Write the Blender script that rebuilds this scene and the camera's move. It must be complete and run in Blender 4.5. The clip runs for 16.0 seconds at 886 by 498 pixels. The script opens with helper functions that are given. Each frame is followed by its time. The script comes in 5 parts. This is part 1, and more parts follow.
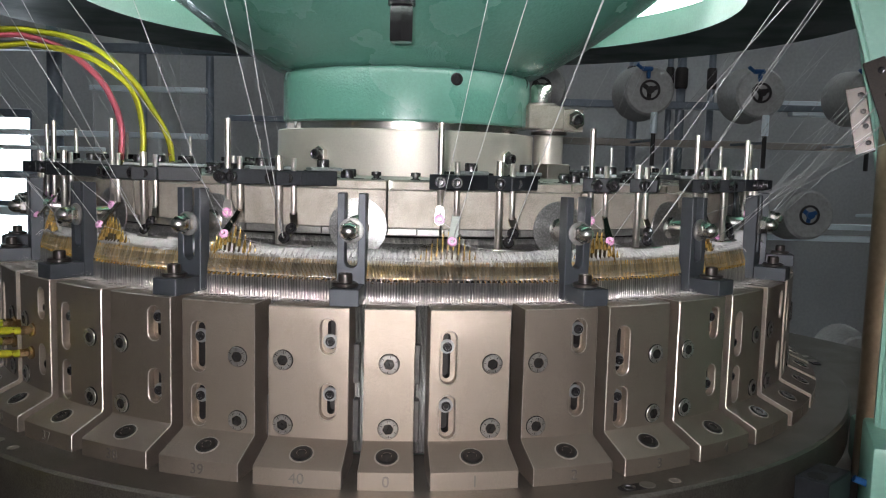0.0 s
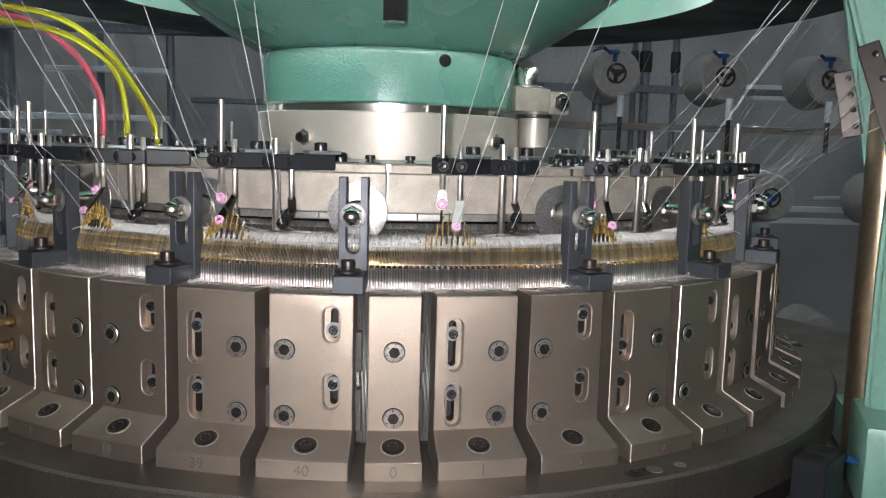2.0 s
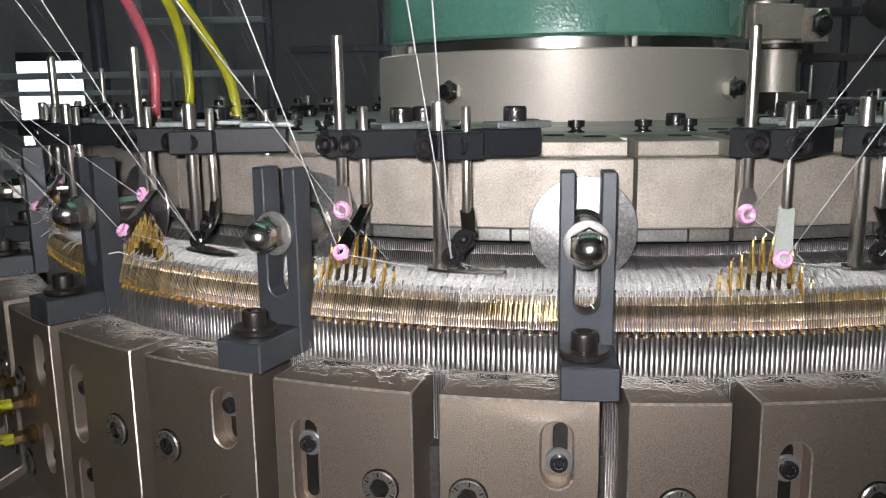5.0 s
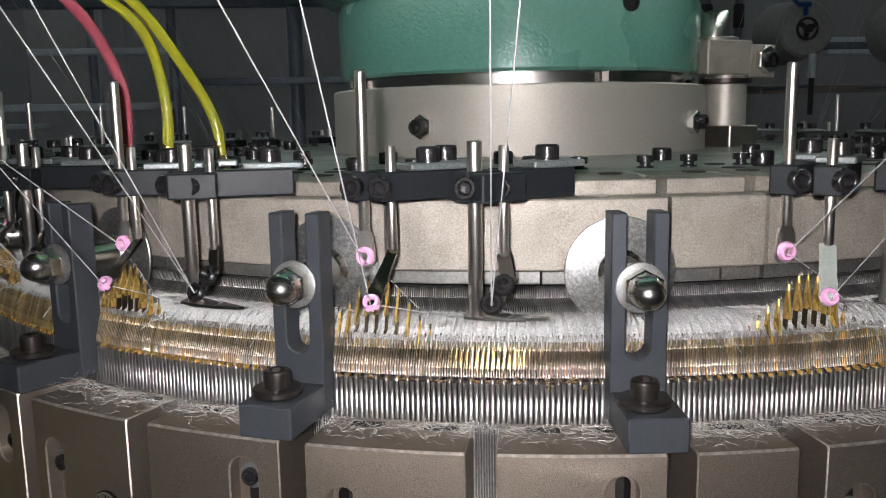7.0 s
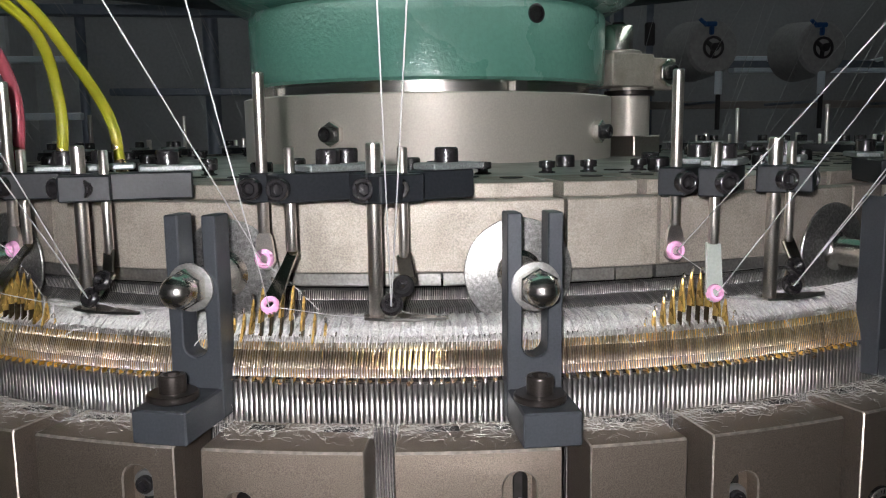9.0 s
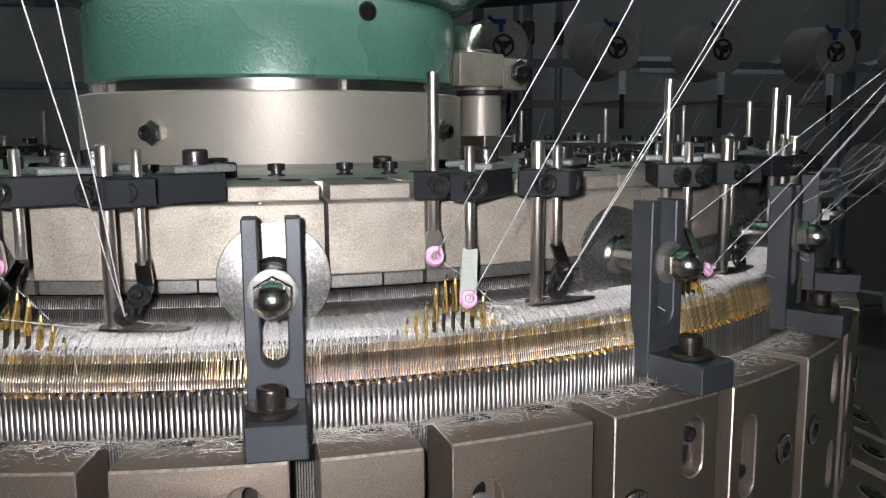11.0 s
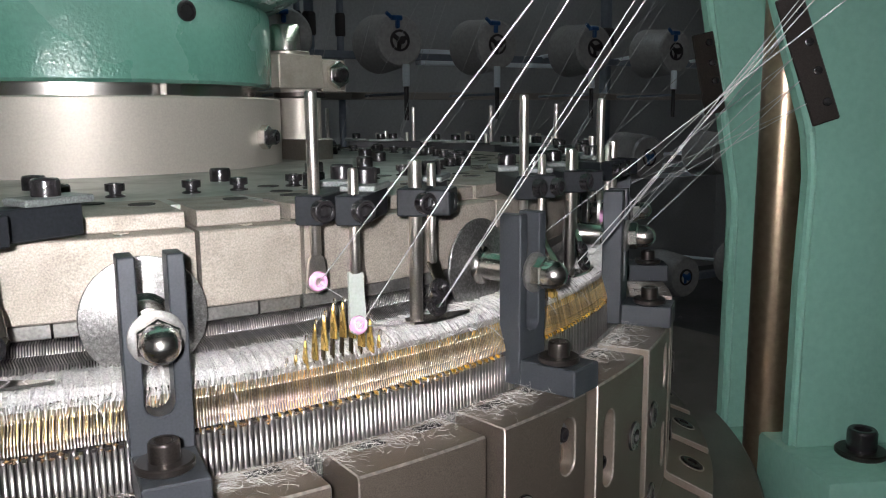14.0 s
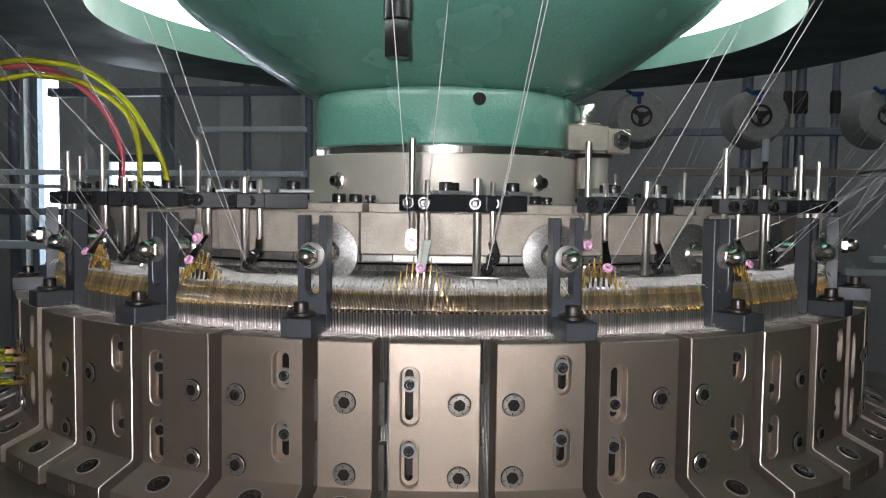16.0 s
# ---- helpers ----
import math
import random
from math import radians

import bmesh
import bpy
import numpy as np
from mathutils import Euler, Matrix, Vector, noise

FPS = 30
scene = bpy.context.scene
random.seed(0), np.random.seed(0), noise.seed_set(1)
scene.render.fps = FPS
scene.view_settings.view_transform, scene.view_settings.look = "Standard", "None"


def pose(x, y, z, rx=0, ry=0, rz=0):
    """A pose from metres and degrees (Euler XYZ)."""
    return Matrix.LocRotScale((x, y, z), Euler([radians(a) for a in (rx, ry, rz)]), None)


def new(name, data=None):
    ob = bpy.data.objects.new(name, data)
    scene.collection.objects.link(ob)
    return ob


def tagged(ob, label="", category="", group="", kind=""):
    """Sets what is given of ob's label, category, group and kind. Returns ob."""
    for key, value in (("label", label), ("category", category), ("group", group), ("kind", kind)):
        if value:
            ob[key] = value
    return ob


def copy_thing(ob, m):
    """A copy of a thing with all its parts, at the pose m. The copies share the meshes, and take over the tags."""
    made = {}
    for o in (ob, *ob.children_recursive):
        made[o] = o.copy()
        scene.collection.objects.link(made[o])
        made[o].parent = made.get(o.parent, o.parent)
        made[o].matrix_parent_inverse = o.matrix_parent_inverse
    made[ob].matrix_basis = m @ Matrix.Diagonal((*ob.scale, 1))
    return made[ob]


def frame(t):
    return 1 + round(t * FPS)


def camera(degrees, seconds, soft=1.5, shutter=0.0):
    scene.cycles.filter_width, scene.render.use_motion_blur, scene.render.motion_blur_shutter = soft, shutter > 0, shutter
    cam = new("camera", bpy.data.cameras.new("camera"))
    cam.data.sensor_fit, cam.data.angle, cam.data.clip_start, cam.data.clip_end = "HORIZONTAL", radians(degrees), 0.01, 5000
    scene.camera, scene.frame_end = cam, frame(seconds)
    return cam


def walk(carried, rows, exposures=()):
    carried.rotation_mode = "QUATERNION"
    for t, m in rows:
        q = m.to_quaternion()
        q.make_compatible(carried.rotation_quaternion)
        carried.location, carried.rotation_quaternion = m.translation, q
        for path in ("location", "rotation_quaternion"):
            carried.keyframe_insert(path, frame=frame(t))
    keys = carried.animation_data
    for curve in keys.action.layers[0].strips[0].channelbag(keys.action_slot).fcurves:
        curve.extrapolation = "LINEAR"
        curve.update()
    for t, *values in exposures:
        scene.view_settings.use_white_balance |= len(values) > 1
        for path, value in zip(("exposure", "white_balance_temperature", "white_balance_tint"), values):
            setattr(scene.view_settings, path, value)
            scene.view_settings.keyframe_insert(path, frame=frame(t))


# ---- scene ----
cam = camera(56.91, 16.0, 1.1)
# seconds, x, y, z, yaw, pitch, roll
ROWS = [
    (0.0, 0.0486, -0.9639, 1.1933, 0.31, -6.03, -1.50),
    (0.5, 0.0395, -0.9550, 1.1922, 0.09, -6.31, -1.70),
    (1.0, 0.0275, -0.9492, 1.1915, -0.73, -6.65, -1.63),
    (1.5, 0.0266, -0.9502, 1.1931, -1.61, -6.83, -1.58),
    (2.0, 0.0158, -0.9515, 1.1926, -2.79, -7.12, -1.53),
    (2.5, 0.0017, -0.9501, 1.1933, -3.78, -7.66, -1.48),
    (3.0, -0.0241, -0.9503, 1.1937, -4.18, -8.52, -1.32),
    (3.5, -0.0364, -0.9154, 1.1996, -2.88, -9.96, -0.69),
    (4.0, -0.0419, -0.8435, 1.2043, -0.39, -10.47, 0.24),
    (4.5, -0.0485, -0.7589, 1.2045, 2.51, -10.74, 1.11),
    (5.0, -0.0475, -0.6899, 1.1998, 4.03, -10.99, 0.77),
    (7.5, -0.1066, -0.6707, 1.2035, -4.84, -8.71, 1.18),
    (8.0, -0.1070, -0.6716, 1.2018, -5.49, -8.70, 1.27),
    (8.5, -0.1027, -0.6732, 1.1996, -6.97, -8.42, 0.97),
    (9.0, -0.0910, -0.6748, 1.1985, -8.66, -8.04, 0.69),
    (9.5, -0.0714, -0.6767, 1.2008, -10.61, -8.39, 0.76),
    (10.0, -0.0514, -0.6794, 1.1996, -12.05, -8.51, 0.53),
    (12.5, -0.0070, -0.6648, 1.2073, -17.07, -7.93, 0.32),
    (13.0, -0.0243, -0.6450, 1.2191, -21.40, -8.51, 0.72),
    (13.5, -0.0392, -0.6403, 1.2146, -26.29, -9.15, 0.82),
    (14.0, -0.0573, -0.6590, 1.2125, -28.90, -9.29, 0.50),
    (14.5, -0.0842, -0.6836, 1.2249, -28.94, -8.11, -0.26),
    (15.0, -0.0500, -0.7327, 1.2289, -19.84, -6.12, 0.21),
    (15.5, 0.0545, -0.8076, 1.2070, -2.71, -3.97, -0.97),
    (16.0, 0.1537, -0.9010, 1.1821, 9.68, -3.49, -0.72),
]
PATH = [(t, pose(x, y, z, 90 + pitch, roll, yaw)) for t, x, y, z, yaw, pitch, roll in ROWS]
# the auto-exposed picture darkens as the hand-held torch comes nearer
walk(cam, PATH, [(0.0, 0.62), (3.0, 0.74), (3.5, 0.64), (4.0, 0.28), (4.5, -0.12), (5.0, -0.68), (7.5, -0.87), (10.0, -0.82), (12.5, -0.68), (14.5, -0.38), (15.0, -0.06), (15.5, 0.24), (16.0, 0.20)])

# ---------------------------------------------------------------- small tools
TAU = 2 * math.pi


def pol(r, th, z):
    a = radians(th)
    return Vector((r * math.sin(a), -r * math.cos(a), z))


def at(th, r=0.0, z=0.0):
    """Local frame on the machine: x along the rim, y towards the axis, z up."""
    return Matrix.Rotation(radians(th), 4, "Z") @ Matrix.Translation((0, -r, z))


def thing(name, label, category, m=None, group="", kind=""):
    ob = tagged(new(name), label, category, group, kind)
    ob.empty_display_size = 0.02
    if m is not None:
        ob.matrix_basis = m
    return ob


def finish(bm, name, material, smooth=35):
    bmesh.ops.recalc_face_normals(bm, faces=bm.faces)
    me = bpy.data.meshes.new(name)
    for f in bm.faces:
        f.smooth = smooth > 0
    if smooth > 0:
        lim = radians(smooth)
        for e in bm.edges:
            if len(e.link_faces) == 2 and e.calc_face_angle(0) > lim:
                e.smooth = False
    bm.to_mesh(me)
    bm.free()
    me.materials.append(material)
    return me


def part(name, bm, material, parent, label="", m=None, smooth=35):
    ob = new(name, finish(bm, name, material, smooth) if isinstance(bm, bmesh.types.BMesh) else bm)
    ob.parent = parent
    if m is not None:
        ob.matrix_basis = m
    return tagged(ob, label)


def solid(name, bm, material, label, category, m=None, group="", kind="", smooth=35):
    ob = new(name, finish(bm, name, material, smooth))
    if m is not None:
        ob.matrix_basis = m
    return tagged(ob, label, category, group, kind)


def box(bm, x0, x1, y0, y1, z0, z1, bevel=0.0, m=None, seg=1):
    r = bmesh.ops.create_cube(bm, size=1, matrix=Matrix.Translation(((x0 + x1) / 2, (y0 + y1) / 2, (z0 + z1) / 2)) @ Matrix.Diagonal((x1 - x0, y1 - y0, z1 - z0, 1)))
    vs = r["verts"]
    if bevel:
        es = list({e for v in vs for e in v.link_edges})
        out = bmesh.ops.bevel(bm, geom=es, offset=bevel, segments=seg, profile=0.5, affect="EDGES")
        vs = list({v for f in out["faces"] for v in f.verts} | {v for v in vs if v.is_valid})
    if m is not None:
        bmesh.ops.transform(bm, matrix=m, verts=vs)
    return bm


def lathe(bm, profile, n=32, m=None, caps=True, a0=0.0, a1=360.0):
    """A body of revolution about z from (radius, height) pairs."""
    full = abs(a1 - a0) >= 359.9
    k = n if full else n + 1
    rings, made = [], []
    for r, z in profile:
        ring = []
        for i in range(k):
            a = radians(a0 + (a1 - a0) * i / n)
            ring.append(bm.verts.new((r * math.sin(a), -r * math.cos(a), z)))
        rings.append(ring)
        made += ring
    for p, q in zip(rings, rings[1:]):
        for i in range(n):
            j = (i + 1) % k
            bm.faces.new((p[i], p[j], q[j], q[i]))
    if caps and full:
        if profile[0][0] > 1e-6:
            bm.faces.new(rings[0][::-1])
        if profile[-1][0] > 1e-6:
            bm.faces.new(rings[-1])
    if m is not None:
        bmesh.ops.transform(bm, matrix=m, verts=made)
    return bm


def ring_body(bm, r0, r1, z0, z1, n=96, a0=0.0, a1=360.0, bevel=0.0):
    """A ring or arc of rectangular section, with small chamfers."""
    b = bevel
    sec = [(r0, z0), (r1 - b, z0), (r1, z0 + b), (r1, z1 - b), (r1 - b, z1), (r0, z1)] if b else [(r0, z0), (r1, z0), (r1, z1), (r0, z1)]
    full = abs(a1 - a0) >= 359.9
    k = n if full else n + 1
    cols = []
    for i in range(k):
        a = radians(a0 + (a1 - a0) * i / n)
        cols.append([bm.verts.new((r * math.sin(a), -r * math.cos(a), z)) for r, z in sec])
    for i in range(n):
        p, q = cols[i], cols[(i + 1) % k]
        for j in range(len(sec)):
            l = (j + 1) % len(sec)
            bm.faces.new((p[j], p[l], q[l], q[j]))
    if not full:
        bm.faces.new(cols[0])
        bm.faces.new(cols[-1][::-1])
    return bm


def tube(bm, pts, r, n=8, ends=True):
    """A round bar along points; r may be a list."""
    pts = [Vector(p) for p in pts]
    rs = r if isinstance(r, (list, tuple)) else [r] * len(pts)
    rings = []
    side = None
    for i, p in enumerate(pts):
        d = (pts[min(i + 1, len(pts) - 1)] - pts[max(i - 1, 0)]).normalized()
        if side is None:
            side = d.orthogonal().normalized()
        side = (side - d * side.dot(d)).normalized()
        up = d.cross(side)
        rings.append([bm.verts.new(p + (side * math.cos(TAU * k / n) + up * math.sin(TAU * k / n)) * rs[i]) for k in range(n)])
    for p, q in zip(rings, rings[1:]):
        for i in range(n):
            bm.faces.new((p[i], p[(i + 1) % n], q[(i + 1) % n], q[i]))
    if ends:
        bm.faces.new(rings[0][::-1])
        bm.faces.new(rings[-1])
    return bm


def hexagon(bm, r, z0, z1, m=None, bevel=0.0006):
    prof = [(r - bevel, z0), (r, z0 + bevel), (r, z1 - bevel), (r - bevel, z1)]
    return lathe(bm, prof, 6, m)


def smooth_path(pts, n=10):
    """Points of a soft curve through the given ones."""
    P = [Vector(p) for p in pts]
    P = [2 * P[0] - P[1]] + P + [2 * P[-1] - P[-2]]
    out = []
    for i in range(1, len(P) - 2):
        for k in range(n):
            t = k / n
            a, b, c, d = P[i - 1], P[i], P[i + 1], P[i + 2]
            out.append(0.5 * (2 * b + (c - a) * t + (2 * a - 5 * b + 4 * c - d) * t * t + (3 * b - a - 3 * c + d) * t ** 3))
    return out + [P[-2]]


def socket_screw(parent, m, r=0.0045, h=0.005, mat=None, name="socket_screw", label=""):
    """A cap screw with a knurled head and a hexagon socket; axis z, head upwards."""
    key = ("screw", r, h, (mat or BLACK).name)
    if key not in SHARED:
        bm = bmesh.new()
        lathe(bm, [(r * 0.98, 0), (r, h * 0.1), (r, h * 0.84), (r * 0.95, h * 0.93), (r * 0.86, h), (r * 0.64, h), (r * 0.56, h * 0.94)], 36, caps=False)
        for i, v in enumerate(bm.verts):        # knurled rim
            if i % 36 % 2 and i // 36 in (1, 2) and h > r * 0.6:
                v.co.x, v.co.y = v.co.x * 0.955, v.co.y * 0.955
        lathe(bm, [(r * 0.57, h * 0.945), (r * 0.52, h * 0.35), (0.00001, h * 0.3)], 6, caps=False)
        SHARED[key] = finish(bm, "socket_screw", mat or BLACK)
    ob = part(name, SHARED[key], None, parent, label, m)
    return ob


SHARED = {}

# ---------------------------------------------------------------- world and light
world = bpy.data.worlds.new("world")
scene.world = world
world.use_nodes = True
nt = world.node_tree
sky = nt.nodes.new("ShaderNodeTexSky")
sky.sky_type, sky.sun_disc = "NISHITA", False
sky.sun_elevation, sky.sun_rotation = radians(40), radians(200)
nt.links.new(sky.outputs[0], nt.nodes["Background"].inputs[0])
nt.nodes["Background"].inputs[1].default_value = 0.12


# ---------------------------------------------------------------- materials
def material(name, base, metal=0.0, rough=0.5, grain=0.0, grain_scale=400.0, stain=0.0, stain_scale=12.0, bump=0.0, bump_scale=900.0, spec=0.5, tint=None, coat=0.0, emit=None, power=0.0, clear=0.0, each=0.0, isle=0.0):
    mat = bpy.data.materials.new(name)
    mat.use_nodes = True
    t = mat.node_tree
    p = t.nodes["Principled BSDF"]
    p.inputs["Metallic"].default_value, p.inputs["Roughness"].default_value = metal, rough
    p.inputs["Specular IOR Level"].default_value = spec
    p.inputs["Coat Weight"].default_value = coat
    p.inputs["Transmission Weight"].default_value = clear
    co = t.nodes.new("ShaderNodeTexCoord")
    out = None

    def mix(kind, fac, a, b):
        n = t.nodes.new("ShaderNodeMix")
        n.data_type, n.blend_type = "RGBA", kind
        for s, v in ((n.inputs[0], fac), (n.inputs[6], a), (n.inputs[7], b)):
            if hasattr(v, "node"):
                t.links.new(v, s)
            else:
                s.default_value = v
        return n.outputs[2]

    def wave(scale, detail, lo, hi):
        n = t.nodes.new("ShaderNodeTexNoise")
        n.inputs["Scale"].default_value, n.inputs["Detail"].default_value = scale, detail
        t.links.new(co.outputs["Object"], n.inputs["Vector"])
        r = t.nodes.new("ShaderNodeMapRange")
        r.inputs[1].default_value, r.inputs[2].default_value = lo, hi
        t.links.new(n.outputs["Fac"], r.inputs[0])
        return r.outputs[0]

    col = (*base, 1)
    dark = tuple(c * 0.45 for c in base) if tint is None else tint
    if stain:
        w = wave(stain_scale, 6, 0.42, 0.72)
        s = t.nodes.new("ShaderNodeMath")
        s.operation, s.inputs[1].default_value = "MULTIPLY", stain
        t.links.new(w, s.inputs[0])
        col = mix("MIX", s.outputs[0], col, (*dark, 1))
        rr = t.nodes.new("ShaderNodeMapRange")
        rr.inputs[3].default_value, rr.inputs[4].default_value = max(rough - (0.02 if metal > 0.6 else 0.06), 0.02), min(rough + (0.05 if metal > 0.6 else 0.14), 1)
        t.links.new(w, rr.inputs[0])
        t.links.new(rr.outputs[0], p.inputs["Roughness"])
    if grain:
        w = wave(grain_scale, 3, 0.3, 0.7)
        g = t.nodes.new("ShaderNodeMapRange")
        g.inputs[3].default_value, g.inputs[4].default_value = 1 - grain, 1 + grain
        t.links.new(w, g.inputs[0])
        c = t.nodes.new("ShaderNodeCombineColor")
        for k in range(3):
            t.links.new(g.outputs[0], c.inputs[k])
        col = mix("MULTIPLY", 1.0, col, c.outputs[0])
    if each:
        oi = t.nodes.new("ShaderNodeObjectInfo")
        g = t.nodes.new("ShaderNodeMapRange")
        g.inputs[3].default_value, g.inputs[4].default_value = 1 - each, 1 + each
        t.links.new(oi.outputs["Random"], g.inputs[0])
        c = t.nodes.new("ShaderNodeCombineColor")
        for k in range(3):
            t.links.new(g.outputs[0], c.inputs[k])
        col = mix("MULTIPLY", 1.0, col, c.outputs[0])
    if isle:
        gi = t.nodes.new("ShaderNodeNewGeometry")
        g = t.nodes.new("ShaderNodeMapRange")
        g.inputs[3].default_value, g.inputs[4].default_value = 1 - isle, 1 + isle
        t.links.new(gi.outputs["Random Per Island"], g.inputs[0])
        c = t.nodes.new("ShaderNodeCombineColor")
        for k in range(3):
            t.links.new(g.outputs[0], c.inputs[k])
        col = mix("MULTIPLY", 1.0, col, c.outputs[0])
    if hasattr(col, "node"):
        t.links.new(col, p.inputs["Base Color"])
    else:
        p.inputs["Base Color"].default_value = col
    if bump:
        n = t.nodes.new("ShaderNodeTexNoise")
        n.inputs["Scale"].default_value, n.inputs["Detail"].default_value = bump_scale, 3
        t.links.new(co.outputs["Object"], n.inputs["Vector"])
        b = t.nodes.new("ShaderNodeBump")
        b.inputs["Strength"].default_value, b.inputs["Distance"].default_value = bump, 0.001
        t.links.new(n.outputs["Fac"], b.inputs["Height"])
        t.links.new(b.outputs[0], p.inputs["Normal"])
    if emit:
        p.inputs["Emission Color"].default_value = (*emit, 1)
        p.inputs["Emission Strength"].default_value = power
    return mat


BOX_STEEL = material("phosphated_steel", (0.315, 0.262, 0.216), 0.88, 0.43, grain=0.30, grain_scale=2600, stain=0.35, stain_scale=16, bump=0.25, bump_scale=2400, each=0.06)
EDGE_STEEL = material("worn_edge_and_rim_glint", (0.50, 0.45, 0.39), 0.85, 0.42, grain=0.25, grain_scale=500)
BED_STEEL = material("bed_steel", (0.175, 0.156, 0.134), 0.85, 0.40, grain=0.28, grain_scale=900, stain=0.5, stain_scale=18, bump=0.26, bump_scale=1400)
GUARD = material("guard_strip_steel", (0.26, 0.255, 0.24), 0.8, 0.42, grain=0.2, grain_scale=900, stain=0.5, stain_scale=60)
BARE_STEEL = material("machined_steel", (0.36, 0.33, 0.295), 0.95, 0.42, grain=0.12, grain_scale=900, bump=0.06)
NECK_STEEL = material("satin_steel", (0.48, 0.44, 0.39), 0.45, 0.48, grain=0.06, grain_scale=800, stain=0.2, stain_scale=9, bump=0.06, bump_scale=2000)
CREAM_STEEL = material("dial_cam_steel", (0.325, 0.29, 0.248), 0.30, 0.58, grain=0.26, grain_scale=1500, stain=0.45, stain_scale=60, bump=0.12, bump_scale=2600, each=0.06)
PLATE = material("oily_dial_plate", (0.34, 0.36, 0.33), 0.6, 0.38, grain=0.12, grain_scale=300, stain=0.6, stain_scale=30)
CHROME = material("nickel_plate", (0.76, 0.73, 0.68), 1.0, 0.22, grain=0.05, grain_scale=900, bump=0.04)
ROD = material("worn_nickel_rod", (0.80, 0.75, 0.69), 1.0, 0.30, grain=0.15, grain_scale=1800)
DISC = material("fluffy_steel_disc", (0.26, 0.257, 0.25), 0.92, 0.32, grain=0.3, grain_scale=1800, stain=0.6, stain_scale=700, tint=(0.56, 0.55, 0.53), bump=0.16, bump_scale=1500)
POLISH = material("polished_brassy_nickel", (0.60, 0.55, 0.46), 1.0, 0.15, grain=0.1, grain_scale=900)
ZINC = material("dull_zinc", (0.23, 0.227, 0.217), 0.7, 0.48, grain=0.22, grain_scale=1100, bump=0.15, bump_scale=1800)
WASHER = material("zinc_washer", (0.31, 0.315, 0.31), 0.8, 0.36, grain=0.12)
SHIM = material("grey_clamp_plate", (0.20, 0.22, 0.215), 0.5, 0.5, grain=0.3, grain_scale=1500, stain=0.2, stain_scale=60)
BLACK = material("black_oxide", (0.014, 0.013, 0.014), 0.0, 0.26, grain=0.2, grain_scale=900, bump=0.1, spec=0.55)
BLACKBAR = material("black_anodised_bar", (0.013, 0.015, 0.018), 0.0, 0.5, spec=0.25, grain=0.25, grain_scale=900, stain=0.2, bump=0.06)
BRACKET = material("grey_anodised_bracket", (0.050, 0.056, 0.064), 0.35, 0.44, grain=0.12, grain_scale=1200, stain=0.25, stain_scale=50, bump=0.08, bump_scale=2000)
BROWN = material("browned_washer", (0.050, 0.043, 0.039), 0.75, 0.33, grain=0.2, grain_scale=1500)
GREEN = material("green_hammer_paint", (0.102, 0.245, 0.194), 0.0, 0.24, grain=0.06, grain_scale=300, stain=0.15, stain_scale=10, bump=0.5, bump_scale=420, coat=0.4)
GREENPALE = material("lit_green_paint", (0.34, 0.50, 0.44), 0.0, 0.45, grain=0.06, stain=0.2, stain_scale=14, bump=0.3, bump_scale=260)
PALE_GREEN = material("light_green_machine_paint", (0.22, 0.43, 0.345), 0.0, 0.36, grain=0.05, grain_scale=200, stain=0.15, stain_scale=10, bump=0.35, bump_scale=220)
DARKGAP = material("dark_steel_and_recess_shade", (0.020, 0.018, 0.017), 0.0, 0.62, grain=0.2, spec=0.18)
TUBE = material("added_tube_glow", (0.9, 0.95, 1.0), 0.0, 0.5, emit=(0.92, 0.98, 1.0), power=11.0)
TANRAIL = material("tan_rail", (0.36, 0.32, 0.28), 0.2, 0.5, grain=0.1)
PALEWALL = material("pale_wall_paint", (0.55, 0.55, 0.55), 0.0, 0.8, grain=0.06, grain_scale=30, stain=0.2, stain_scale=2)
PINK = material("pink_ceramic", (0.82, 0.42, 0.66), 0.0, 0.18, grain=0.05, coat=0.4)
SHANK = material("oily_shank_gap_shade", (0.075, 0.055, 0.03), 0.7, 0.36, grain=0.25, grain_scale=700, stain=0.45, stain_scale=90, each=0.25)
GOLD = material("oily_brass_needle", (0.58, 0.38, 0.11), 0.6, 0.28, grain=0.25, grain_scale=500, stain=0.35, stain_scale=120, each=0.25)
FLANK = material("oil_gilded_blade_flank", (0.66, 0.40, 0.06), 0.45, 0.34, grain=0.4, grain_scale=700, stain=0.6, stain_scale=150, tint=(0.14, 0.085, 0.03), isle=0.5)
CHEEK = material("bright_needle_cheek", (0.54, 0.505, 0.40), 0.95, 0.28, grain=0.2, grain_scale=900, isle=0.3)
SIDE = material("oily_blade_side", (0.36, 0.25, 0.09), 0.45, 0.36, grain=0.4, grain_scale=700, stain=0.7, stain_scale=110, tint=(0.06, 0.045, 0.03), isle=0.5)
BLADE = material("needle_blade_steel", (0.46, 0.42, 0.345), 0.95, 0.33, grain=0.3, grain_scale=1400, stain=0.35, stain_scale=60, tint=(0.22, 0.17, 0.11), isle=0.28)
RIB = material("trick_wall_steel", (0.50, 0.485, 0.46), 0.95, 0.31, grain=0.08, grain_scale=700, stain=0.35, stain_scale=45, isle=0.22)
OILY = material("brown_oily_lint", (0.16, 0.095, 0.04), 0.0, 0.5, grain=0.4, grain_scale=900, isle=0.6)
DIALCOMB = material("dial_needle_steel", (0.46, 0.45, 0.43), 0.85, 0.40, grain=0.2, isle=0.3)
COMB = material("dark_steel_and_gap_shade", (0.16, 0.155, 0.15), 0.8, 0.30, grain=0.2)
